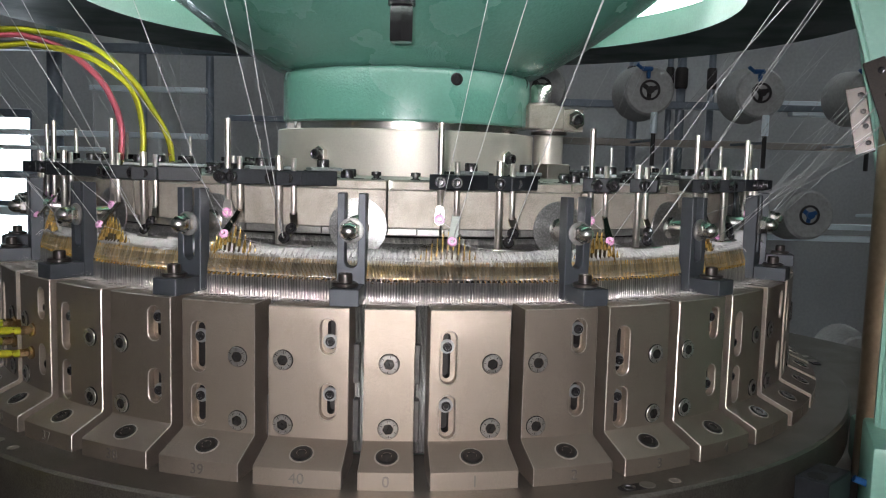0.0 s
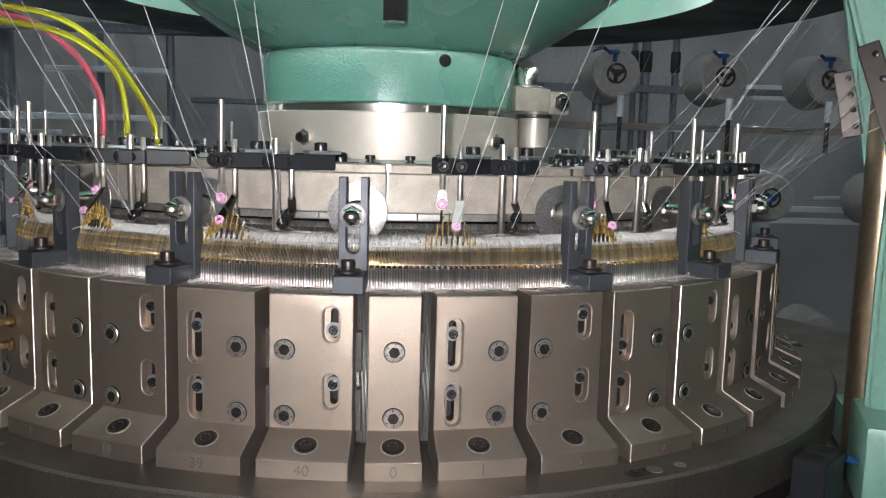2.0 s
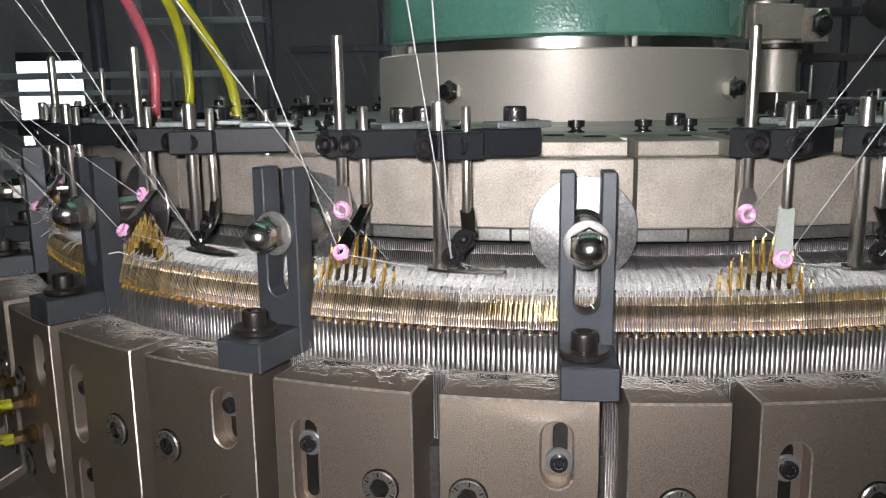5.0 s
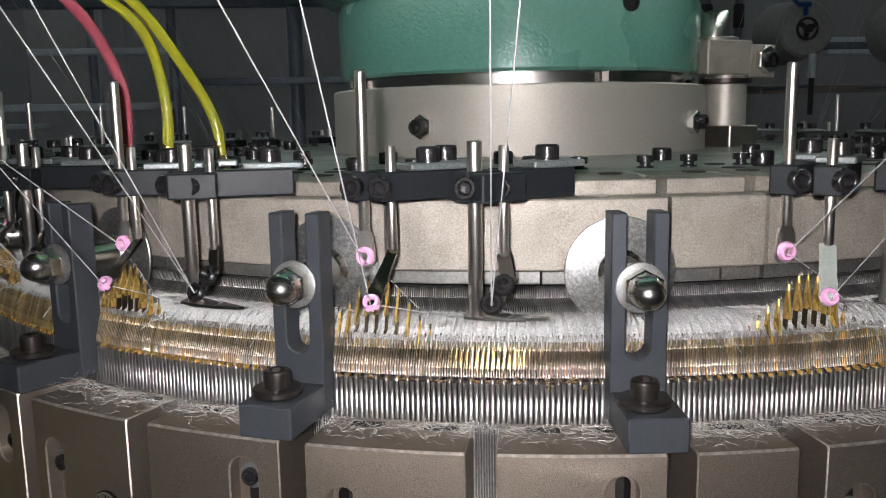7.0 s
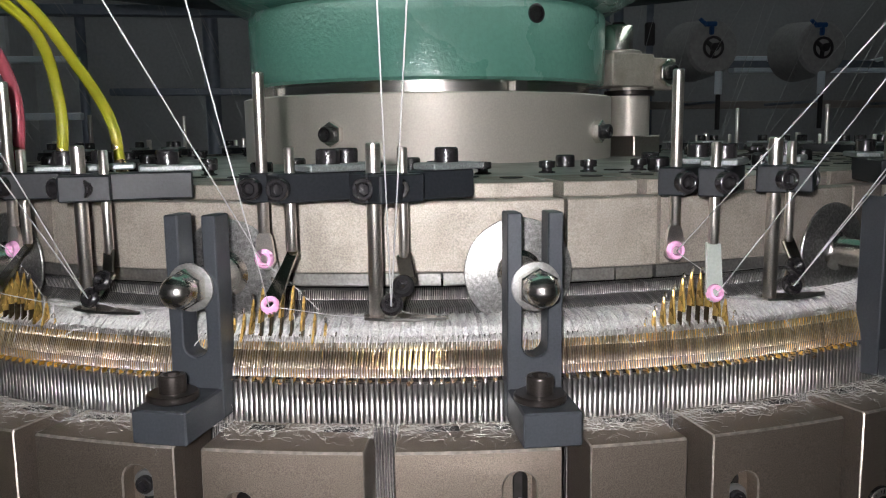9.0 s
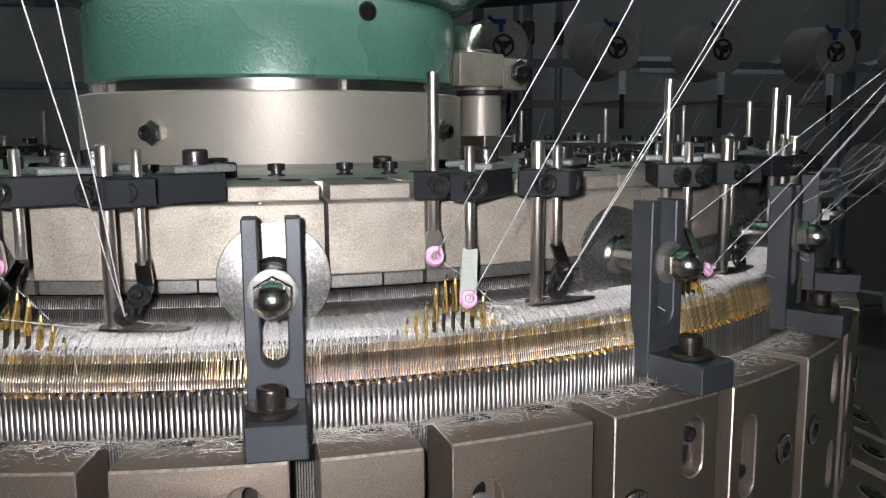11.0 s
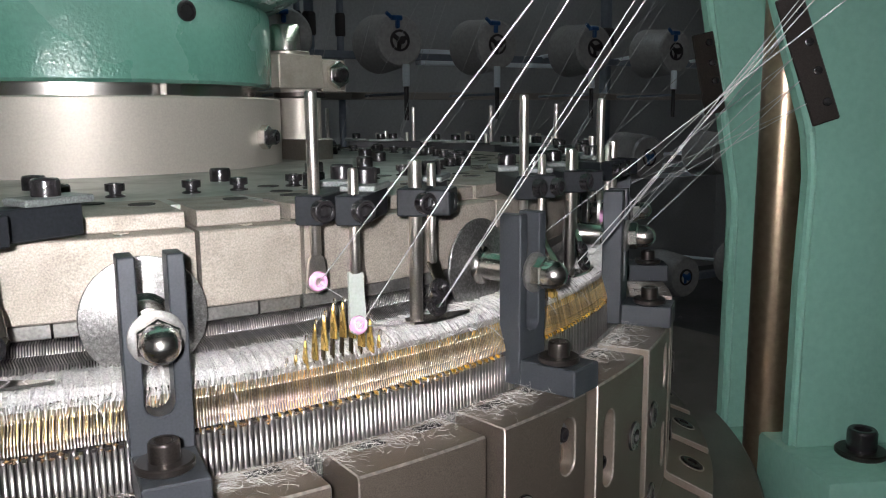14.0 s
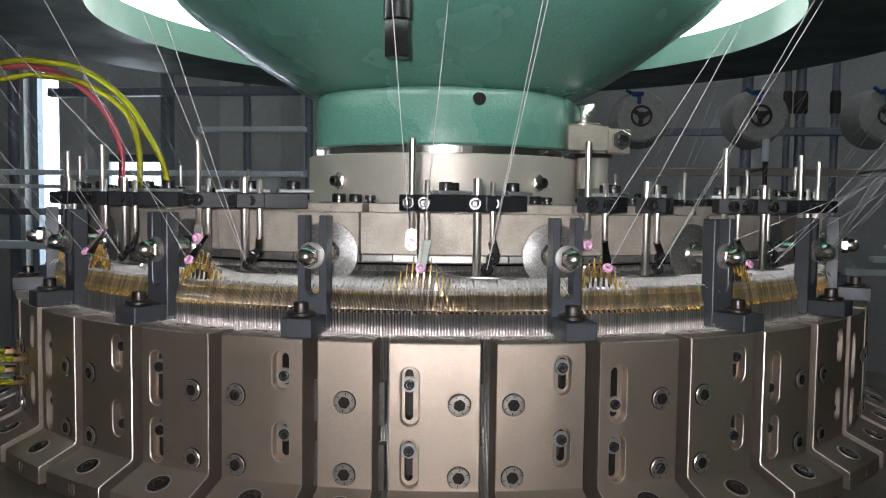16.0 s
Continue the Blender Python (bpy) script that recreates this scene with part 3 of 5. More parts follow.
def cam_boxes():
    rnd = random.Random(4)
    adj = calibrated_screw()
    R = 0.425
    arc = lambda deg: radians(deg) * R
    w = PITCH - GAP
    odd_slots = [(arc(1.75 - w / 2), 0.0633, 0.1008), (arc(1.75 - w / 2), 0.0250, 0.0562)]
    even_slots = [(arc(5.6 - w / 2), 0.0820, 0.1080), (arc(5.6 - w / 2), 0.0368, 0.0628)]
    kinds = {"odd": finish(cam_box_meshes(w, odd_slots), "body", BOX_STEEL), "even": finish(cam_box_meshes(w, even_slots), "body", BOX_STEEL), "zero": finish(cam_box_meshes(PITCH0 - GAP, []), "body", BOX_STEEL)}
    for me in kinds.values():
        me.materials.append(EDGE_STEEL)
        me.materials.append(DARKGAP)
    # thin dark plates paint the shade of notches in the box tops
    nb = bmesh.new()
    box(nb, -0.006, 0.006, -0.0024, 0.0024, 0, 0.0003)
    notch = finish(nb, "notch", DARKGAP)
    wm = bmesh.new()
    lathe(wm, [(0.0050, 0), (0.0050, 0.0010), (0.0046, 0.0014), (0.0024, 0.0014)], 22, caps=True)
    wmesh = finish(wm, "washer", WASHER)
    # bright rim paints the bore wall's reflection, dark ring the shade inside
    fm = bmesh.new()
    lathe(fm, [(0.0084, 0.0), (0.0083, 0.0005), (0.0074, 0.0005), (0.0072, 0.0001), (0.0055, 0.0001)], 28, caps=False)
    for f in list(fm.faces)[56:]:
        f.material_index = 1
    fmesh = finish(fm, "countersink", EDGE_STEEL)
    fmesh.materials.append(DARKGAP)
    for k in range(41):
        left, width = box_angle(k)
        kind = "zero" if k == 0 else ("odd" if k % 2 else "even")
        words = {"zero": "narrow phosphated steel cam box marked 0 on its foot", "odd": "phosphated steel cam box with long slots, number on foot", "even": "phosphated steel cam box with short slots, number on foot"}[kind]
        t = thing("cam_box", words, "cam box", at(left + width / 2, R, 0.980), "cam boxes round the cylinder")
        part("body", kinds[kind], None, t)
        if kind == "zero":
            ax = 0.0
        else:
            ax = arc((5.83 if kind == "odd" else 1.42) - w / 2)

        def on(x, y, z):
            a = x / R
            return Matrix.Translation((0, R, 0)) @ Matrix.Rotation(a, 4, "Z") @ Matrix.Translation((0, -R + y, z))

        for z in (0.0775, 0.0325):
            part("adjusting_screw", adj, None, t, "steel adjusting screw with scored rim", on(ax, 0.0, z) @ OUT @ Matrix.Rotation(rnd.uniform(0, 6), 4, "Z"))
        slots = {"odd": odd_slots, "even": even_slots, "zero": []}[kind]
        for i, (cx, z0, z1) in enumerate(slots):
            f = rnd.choice((0.3, 0.68, 0.72)) if kind == "odd" else rnd.choice((0.34, 0.66))
            m = on(cx + (-0.0006 if kind == "odd" else 0.0008), 0.0056, z0 + (z1 - z0) * f) @ OUT
            part("washer", wmesh, None, t, "", m)
            socket_screw(t, m @ Matrix.Translation((0, 0, 0.0014)), 0.0032, 0.0022)
        slope = Matrix.Rotation(radians(22), 4, "X")
        m = on(0.0, -0.0140, 0.0177) @ slope
        part("countersink", fmesh, None, t, "", m)
        socket_screw(t, m @ Matrix.Translation((0, 0, 0.0002)), 0.0060, 0.0012, DARKSTEEL, label="sunk blued foot screw")
        part("number", letters(str(k), 0.0105), None, t, "engraved number", on(0.0, -0.0271, 0.0056) @ OUT)
        for nx in ((-0.014, 0.015) if kind != "zero" else (0.002,)):
            part("notch", notch, None, t, "", on(nx + rnd.uniform(-0.003, 0.003), 0.0212, 0.1150))
        # cam plates that show in the gap beside the box
        for z0, z1 in ((0.016, 0.046), (0.058, 0.086)):
            bm = bmesh.new()
            box(bm, 0, 0.0042, -0.0015, 0.006, z0, z1, 0.0005)
            part("cam_plate", bm, COMB, t, "", on(arc(width) / 2, 0.022, 0))
        # half-erased scribed marks on the ring below the box
        bm = bmesh.new()
        for i in range(2 if k > 9 else 1):
            box(bm, -0.004 + i * 0.005, -0.0005 + i * 0.005, -0.0006, 0.0004, 0, 0.0002)
        part("scribe_mark", bm, INK, t, "", on(0.001, -0.0315, 0.0003))




BED = bed()
cam_boxes()
part("marking", letters("WS30*20FWL", 0.0100, 0.0001), None, BED, "faint engraved type marking", at(1.93, 0.4725, 0.9802))


# ---------------------------------------------------------------- needle cylinder, which turns
NEEDLES = 1240
STEP = 360 / NEEDLES


def blade_ring(bm, r0, z0, r1, z1, thick, deep, lean=0.0, every=1, offset=0.0, jitter=0.0, seed=1, crown=0.12):
    """Upright blades round the rim, from (r0, z0) to (r1, z1)."""
    rnd = random.Random(seed)
    verts, faces, flank = [], [], []
    for i in range(0, NEEDLES, every):
        a = radians((i + offset) * STEP)
        b = a + radians(lean + rnd.uniform(-jitter, jitter))
        k = len(verts)
        h = thick / 2
        for (r, z, ang) in ((r0, z0, a), (r1, z1 + rnd.uniform(-jitter, jitter) * 0.003, b)):
            s, c = math.sin(ang), math.cos(ang)
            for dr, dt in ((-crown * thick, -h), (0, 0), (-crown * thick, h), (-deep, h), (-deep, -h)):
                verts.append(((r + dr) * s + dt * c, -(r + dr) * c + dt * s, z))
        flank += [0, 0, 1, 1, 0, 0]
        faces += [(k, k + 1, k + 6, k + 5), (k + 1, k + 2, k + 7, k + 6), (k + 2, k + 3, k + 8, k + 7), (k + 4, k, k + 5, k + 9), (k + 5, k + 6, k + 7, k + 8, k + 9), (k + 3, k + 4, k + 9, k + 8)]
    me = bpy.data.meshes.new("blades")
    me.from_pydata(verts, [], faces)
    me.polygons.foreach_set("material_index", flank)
    me.polygons.foreach_set("use_smooth", [j % 6 < 2 and crown > 0.03 for j in range(len(faces))])
    return me


def ring_part(name, me, mat, parent, label, side=None):
    me.materials.append(mat)
    me.materials.append(side or mat)
    ob = new(name, me)
    ob.parent = parent
    return tagged(ob, label, kind="stuff")


def needle_cylinder():
    t = thing("needle_cylinder", "slowly turning steel needle cylinder with oily brass needles", "needle cylinder")
    # drum is coloured dark so the gaps between the blades read as shade
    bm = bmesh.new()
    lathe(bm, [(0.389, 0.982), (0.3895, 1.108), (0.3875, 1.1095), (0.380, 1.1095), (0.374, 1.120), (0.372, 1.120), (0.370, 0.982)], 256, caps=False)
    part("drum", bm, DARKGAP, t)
    # side faces in COMB paint the shade between the trick walls
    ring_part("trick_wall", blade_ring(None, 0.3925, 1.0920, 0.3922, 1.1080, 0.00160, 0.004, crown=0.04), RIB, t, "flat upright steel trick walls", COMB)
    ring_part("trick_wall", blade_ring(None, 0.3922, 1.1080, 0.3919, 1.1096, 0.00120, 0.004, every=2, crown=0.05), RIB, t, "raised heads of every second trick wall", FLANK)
    # lower walls are coloured darker, for the shade between the cam boxes
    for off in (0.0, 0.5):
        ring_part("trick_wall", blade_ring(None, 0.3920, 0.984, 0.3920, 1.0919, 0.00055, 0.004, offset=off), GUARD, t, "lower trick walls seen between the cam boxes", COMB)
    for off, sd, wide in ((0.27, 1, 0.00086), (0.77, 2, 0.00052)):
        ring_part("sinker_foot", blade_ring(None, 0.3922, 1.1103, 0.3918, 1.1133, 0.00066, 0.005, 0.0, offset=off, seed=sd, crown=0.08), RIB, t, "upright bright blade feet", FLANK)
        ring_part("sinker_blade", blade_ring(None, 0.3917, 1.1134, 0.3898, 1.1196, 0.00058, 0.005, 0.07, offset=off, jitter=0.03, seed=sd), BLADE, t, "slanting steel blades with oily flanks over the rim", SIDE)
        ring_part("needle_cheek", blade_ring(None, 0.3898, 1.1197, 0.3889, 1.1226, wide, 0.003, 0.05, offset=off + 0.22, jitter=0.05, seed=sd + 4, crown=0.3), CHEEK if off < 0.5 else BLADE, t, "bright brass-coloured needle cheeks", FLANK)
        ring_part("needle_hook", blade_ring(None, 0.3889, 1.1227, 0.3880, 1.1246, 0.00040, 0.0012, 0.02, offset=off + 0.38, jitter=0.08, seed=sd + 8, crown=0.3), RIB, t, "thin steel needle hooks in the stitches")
    # oily lint caught where the needles leave the rim
    rnd = random.Random(33)
    verts, faces = [], []
    for i in range(2600):
        th = rnd.random() * 360
        if rnd.random() > 0.5 + 0.5 * math.sin(radians(th * 9)) * math.sin(radians(th * 23 + 40)):
            continue
        c = pol(0.3922 + rnd.uniform(-0.0006, 0.0006), th, 1.1092 + rnd.gauss(0, 0.0010))
        u, v = pol(1, th + 90, 0) * rnd.uniform(0.0004, 0.0013), Vector((0, 0, rnd.uniform(0.0003, 0.0009)))
        w = pol(1, th, 0) * 0.0004
        k = len(verts)
        verts += [tuple(c + u), tuple(c + v * rnd.uniform(0.6, 1.2)), tuple(c - u), tuple(c - v), tuple(c + w)]
        faces += [(k, k + 1, k + 4), (k + 1, k + 2, k + 4), (k + 2, k + 3, k + 4), (k + 3, k, k + 4)]
    me = bpy.data.meshes.new("oily_lint")
    me.from_pydata(verts, [], faces)
    ring_part("oily_lint", me, OILY, t, "brown oily lint along the rim")
    # dial inside, with its radial needles
    bm = bmesh.new()
    lathe(bm, [(0.30, 1.126), (0.362, 1.1275), (0.363, 1.1285), (0.345, 1.1335), (0.30, 1.1345)], 192, caps=False)
    part("dial", bm, DARKGAP, t)
    # COMB on the needle sides puts the shade between them into the colour
    for off in (0.0, 0.5):
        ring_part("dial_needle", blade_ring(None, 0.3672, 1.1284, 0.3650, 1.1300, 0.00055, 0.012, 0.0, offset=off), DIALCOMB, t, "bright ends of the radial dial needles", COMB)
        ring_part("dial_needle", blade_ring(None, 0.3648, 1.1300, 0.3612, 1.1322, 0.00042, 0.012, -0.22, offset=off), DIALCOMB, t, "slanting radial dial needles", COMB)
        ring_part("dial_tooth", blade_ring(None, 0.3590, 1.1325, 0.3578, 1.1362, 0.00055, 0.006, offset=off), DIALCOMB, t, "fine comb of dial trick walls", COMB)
    return t


CYL = needle_cylinder()


def fabric():
    bm = bmesh.new()
    n = NEEDLES
    prof = [(0.3885, 1.1205), (0.3875, 1.1235), (0.3835, 1.1268), (0.3770, 1.1285), (0.3700, 1.1290), (0.3665, 1.1284)]
    rnd = random.Random(7)
    verts, faces = [], []
    for i in range(n):
        for j, (r, z) in enumerate(prof):
            up = (0.0007 if i % 2 else -0.0003) + rnd.uniform(-0.0003, 0.0004)
            a = radians((i + rnd.uniform(-0.2, 0.2)) * STEP)
            verts.append(((r) * math.sin(a), -(r) * math.cos(a), z + up * (0.4 if j in (0, 5) else 1)))
    k = len(prof)
    for i in range(n):
        q = (i + 1) % n
        for j in range(k - 1):
            faces.append((i * k + j, q * k + j, q * k + j + 1, i * k + j + 1))
    me = bpy.data.meshes.new("knit")
    me.from_pydata(verts, [], faces)
    me.materials.append(FABRIC)
    ob = new("knitted_fabric", me)
    ob.parent = CYL
    tagged(ob, "narrow band of white knitted fabric on the needles")
    # stitches: short yarn bars that run from the dial to the cylinder needles
    verts, faces = [], []

    def hair(p, q, w, sag):
        side = (q - p).cross(Vector((0, 0, 1)))
        side = side.normalized() * w if side.length > 1e-9 else Vector((w, 0, 0))
        up = Vector((0, 0, w))
        m = (p + q) / 2 + Vector((0, 0, sag))
        b = len(verts)
        for c in (p, m, q):
            verts.extend([tuple(c + side), tuple(c - side * 0.5 + up), tuple(c - side * 0.5 - up)])
        for s in (0, 3):
            for e in range(3):
                f = (e + 1) % 3
                faces.append((b + s + e, b + s + f, b + s + 3 + f, b + s + 3 + e))

    for i in range(n):
        a = i * STEP + rnd.uniform(-0.05, 0.05)
        hair(pol(0.3885, a + rnd.uniform(-0.1, 0.1), 1.1238), pol(0.3775, a + rnd.uniform(-0.15, 0.25), 1.1297), 0.00025, 0.0012)
        if rnd.random() < 0.75:
            hair(pol(0.3790, a, 1.1294), pol(0.3670, a + rnd.uniform(-0.2, 0.2), 1.1294), 0.00023, 0.0006)
        if rnd.random() < 0.16:      # loose ends
            d = rnd.uniform(-0.9, 0.9)
            hair(pol(0.3885, a, 1.1240), pol(0.3935 + rnd.uniform(0, 0.003), a + d, 1.1235 - rnd.uniform(-0.002, 0.006)), 0.00026, 0.0012)
        if rnd.random() < 0.06:
            hair(pol(0.384, a, 1.128), pol(0.388, a + rnd.uniform(-0.8, 0.8), 1.1335), 0.0002, 0.001)
    me = bpy.data.meshes.new("stitches")
    me.from_pydata(verts, [], faces)
    me.materials.append(YARN)
    ob = new("stitches", me)
    ob.parent = CYL
    tagged(ob, "loose white pile loops and yarn ends", kind="stuff")


fabric()


# ---------------------------------------------------------------- dial cams, cap, neck, collar
def dial():
    edges = sorted([b - 14.2 for b in BRACKETS] + [0.8 + 360])
    edges = sorted(e % 360 for e in edges)
    for i, a in enumerate(edges):
        b = edges[(i + 1) % len(edges)]
        w = (b - a) % 360
        small = w < 10
        t = thing("dial_cam_block", "small scratched pale steel dial cam block" if small else "pale steel dial cam block with worn front", "cam block", at(a + w / 2, 0.364, 1.1444), "dial cam blocks")
        n = 4 if small else 12
        h = w / 2 - 0.14
        M = Matrix.Translation((0, 0.364, -1.1444))
        bm = bmesh.new()
        ring_body(bm, 0.30, 0.364, 1.1444, 1.1724, n, -h, h, 0.0006)
        bmesh.ops.transform(bm, matrix=M, verts=bm.verts)
        part("body", bm, CREAM_STEEL, t)
        bm = bmesh.new()
        h2 = h - (0.35 if small else 0.1)
        ring_body(bm, 0.30, 0.3515, 1.1724, 1.1785, n, -h2, h2, 0.0005)
        bmesh.ops.transform(bm, matrix=M, verts=bm.verts)
        part("cover_strip", bm, CREAM_STEEL, t)
        bm = bmesh.new()
        ring_body(bm, 0.31, 0.3615, 1.1385, 1.1441, n, -h, h * 0.1, 0.0006)
        ring_body(bm, 0.31, 0.3615, 1.1385, 1.1441, n, h * 0.1 + 0.15, h, 0.0006)
        bmesh.ops.transform(bm, matrix=M, verts=bm.verts)
        part("guard_strip", bm, GUARD, t, "glossy steel guard strips below")
        for d in ((-0.55, 0.0, 0.55) if not small else (0.0,)):
            bm = bmesh.new()
            lathe(bm, [(0.0028, 0), (0.0028, 0.0003), (0.00001, 0.0003)], 14)
            bmesh.ops.transform(bm, matrix=M @ at(d * w / 2, 0.3578, 1.1725), verts=bm.verts)
            part("plug", bm, CHROME, t)
    cap = thing("cap_plate", "flat oily steel cap plate with knurled screws", "cap plate")
    bm = bmesh.new()
    lathe(bm, [(0.14, 1.135), (0.3250, 1.135), (0.3250, 1.1784), (0.14, 1.1784)], 128, caps=False)
    part("disc", bm, PLATE, cap)
    kn = bmesh.new()
    lathe(kn, [(0.0042, 0), (0.0042, 0.0025), (0.0026, 0.003), (0.0026, 0.0042), (0.0042, 0.0047), (0.0042, 0.0078), (0.0024, 0.0080), (0.0022, 0.006), (0.00001, 0.006)], 20)
    kn = finish(kn, "knurled_screw", BLACK)
    hole = bmesh.new()
    lathe(hole, [(0.0052, 0), (0.0052, 0.0004), (0.00001, 0.0004)], 18)
    hole = finish(hole, "plug", DARKGAP)
    for b in BRACKETS:
        for d in (-23.5, -16.7, -12.0):
            part("knurled_screw", kn, None, cap, "black knurled screw", at(b + d, 0.277, 1.1765))
            part("plug", hole, None, cap, "", at(b + d + 1.1, 0.318, 1.1785))
        for d, r in ((-10, 0.30), (-6, 0.295), (-2, 0.305), (-8, 0.27)):
            part("plug", hole, None, cap, "", at(b + d, r, 1.1785))
        socket_screw(cap, at(b - 4.5, 0.285, 1.1785), 0.0055, 0.007)
        socket_screw(cap, at(b - 8.0, 0.22, 1.1785), 0.0055, 0.007)
    hub = thing("machine_hub", "satin steel hub with hexagon lock screws", "hub")
    bm = bmesh.new()
    lathe(bm, [(0.147, 1.1786), (0.147, 1.2245), (0.1455, 1.2256), (0.12, 1.2256)], 160, caps=False)
    part("sleeve", bm, NECK_STEEL, hub)
    bm = bmesh.new()
    lathe(bm, [(0.130, 1.2256), (0.130, 1.236)], 128, caps=False)
    part("bearing_ring", bm, CHROME, hub, "polished bearing ring in the gap")
    for th in (-33.2, 47.8, 130, 220):
        m = at(th, 0.1465, 1.1987) @ OUT
        bm = bmesh.new()
        hexagon(bm, 0.0085, 0, 0.006)
        nut = part("lock_nut", bm, CHROME, hub, "", m)
        socket_screw(hub, m @ Matrix.Translation((0, 0, 0.006)), 0.0052, 0.006)
    for th in (19, 110, 200, 290):
        bm = bmesh.new()
        box(bm, -0.005, 0.005, -0.002, 0.006, 0, 0.0076, 0.0004)
        part("spacer", bm, CHROME, hub, "", at(th, 0.1375, 1.2258))
    col = thing("collar", "green hammer-painted collar with a set screw", "collar")
    bm = bmesh.new()
    lathe(bm, [(0.128, 1.2345), (0.139, 1.2335), (0.1412, 1.2355), (0.1415, 1.284), (0.140, 1.2875), (0.1375, 1.2882)], 160, caps=False)
    part("band", bm, GREEN, col)
    bm = bmesh.new()
    lathe(bm, [(0.136, 1.2880), (0.1395, 1.2895), (0.150, 1.2925), (0.170, 1.3035), (0.205, 1.3250), (0.268, 1.3700), (0.315, 1.4080), (0.335, 1.44), (0.34, 1.52)], 160, caps=False)
    part("bell", bm, GREEN, col, "wide green bell-shaped casting")
    for th in (23.1, 143, 263):
        m = at(th, 0.1412, 1.277) @ OUT
        bm = bmesh.new()
        lathe(bm, [(0.0064, 0), (0.0064, 0.0016), (0.0054, 0.0019), (0.0046, 0.0019), (0.0044, 0.0008), (0.00001, 0.0008)], 24)
        part("set_screw", bm, BLACK, col, "", m)
    # square-ended spindle that points down in front of the bell
    sp = thing("spindle", "black steel spindle with square lower end", "spindle", at(1.5, 0.262, 1.293))
    bm = bmesh.new()
    lathe(bm, [(0.0115, 0.030), (0.0115, 0.060)], 24)
    part("shaft", bm, BLACK, sp)
    bm = bmesh.new()
    lathe(bm, [(0.0100, 0.0), (0.0108, 0.0012), (0.0108, 0.027), (0.0095, 0.030)], 6)
    part("square_end", bm, BLACK, sp)
    # post and block beside the hub
    pb = thing("stop_post", "steel stop post with clamp block and hexagon nut", "stop post", Matrix.Translation((0.163, -0.024, 1.1770)) @ Matrix.Rotation(radians(20), 4, "Z"))
    bm = bmesh.new()
    lathe(bm, [(0.0165, 0.018), (0.0165, 0.0495), (0.0150, 0.0500), (0.0150, 0.0565)], 36)
    part("post", bm, NECK_STEEL, pb)
    bm = bmesh.new()
    box(bm, -0.008, 0.020, -0.016, 0.020, 0.0, 0.0180, 0.001)
    part("base_block", bm, BARE_STEEL, pb)
    bm = bmesh.new()
    lathe(bm, [(0.0195, 0.0500), (0.0205, 0.0508), (0.0205, 0.0540), (0.0165, 0.0545)], 32)
    part("dark_washer", bm, BROWN, pb)
    bm = bmesh.new()
    box(bm, -0.0336, 0.0093, -0.0185, 0.020, 0.0566, 0.0826, 0.001)
    part("block", bm, CREAM_STEEL, pb)
    bm = bmesh.new()
    box(bm, 0.0096, 0.0345, -0.0170, 0.008, 0.0546, 0.0800, 0.001)
    part("side_block", bm, CREAM_STEEL, pb)
    bm = bmesh.new()
    lathe(bm, [(0.0118, 0.0857), (0.0118, 0.1040), (0.0105, 0.1060)], 28, Matrix.Translation((-0.009, 0.004, 0)))
    part("pin", bm, CHROME, pb)
    bm = bmesh.new()
    lathe(bm, [(0.0180, 0.0827), (0.0180, 0.0850), (0.0170, 0.0856)], 32, Matrix.Translation((-0.010, 0.002, 0)))
    part("pin_collar", bm, BARE_STEEL, pb)
    bm = bmesh.new()
    hexagon(bm, 0.0108, 0, 0.006)
    m = Matrix.Translation((0.0232, -0.0170, 0.0680)) @ OUT
    part("nut", bm, CHROME, pb, "", m)
    socket_screw(pb, m @ Matrix.Translation((0, 0, 0.006)), 0.0060, 0.004)


dial()


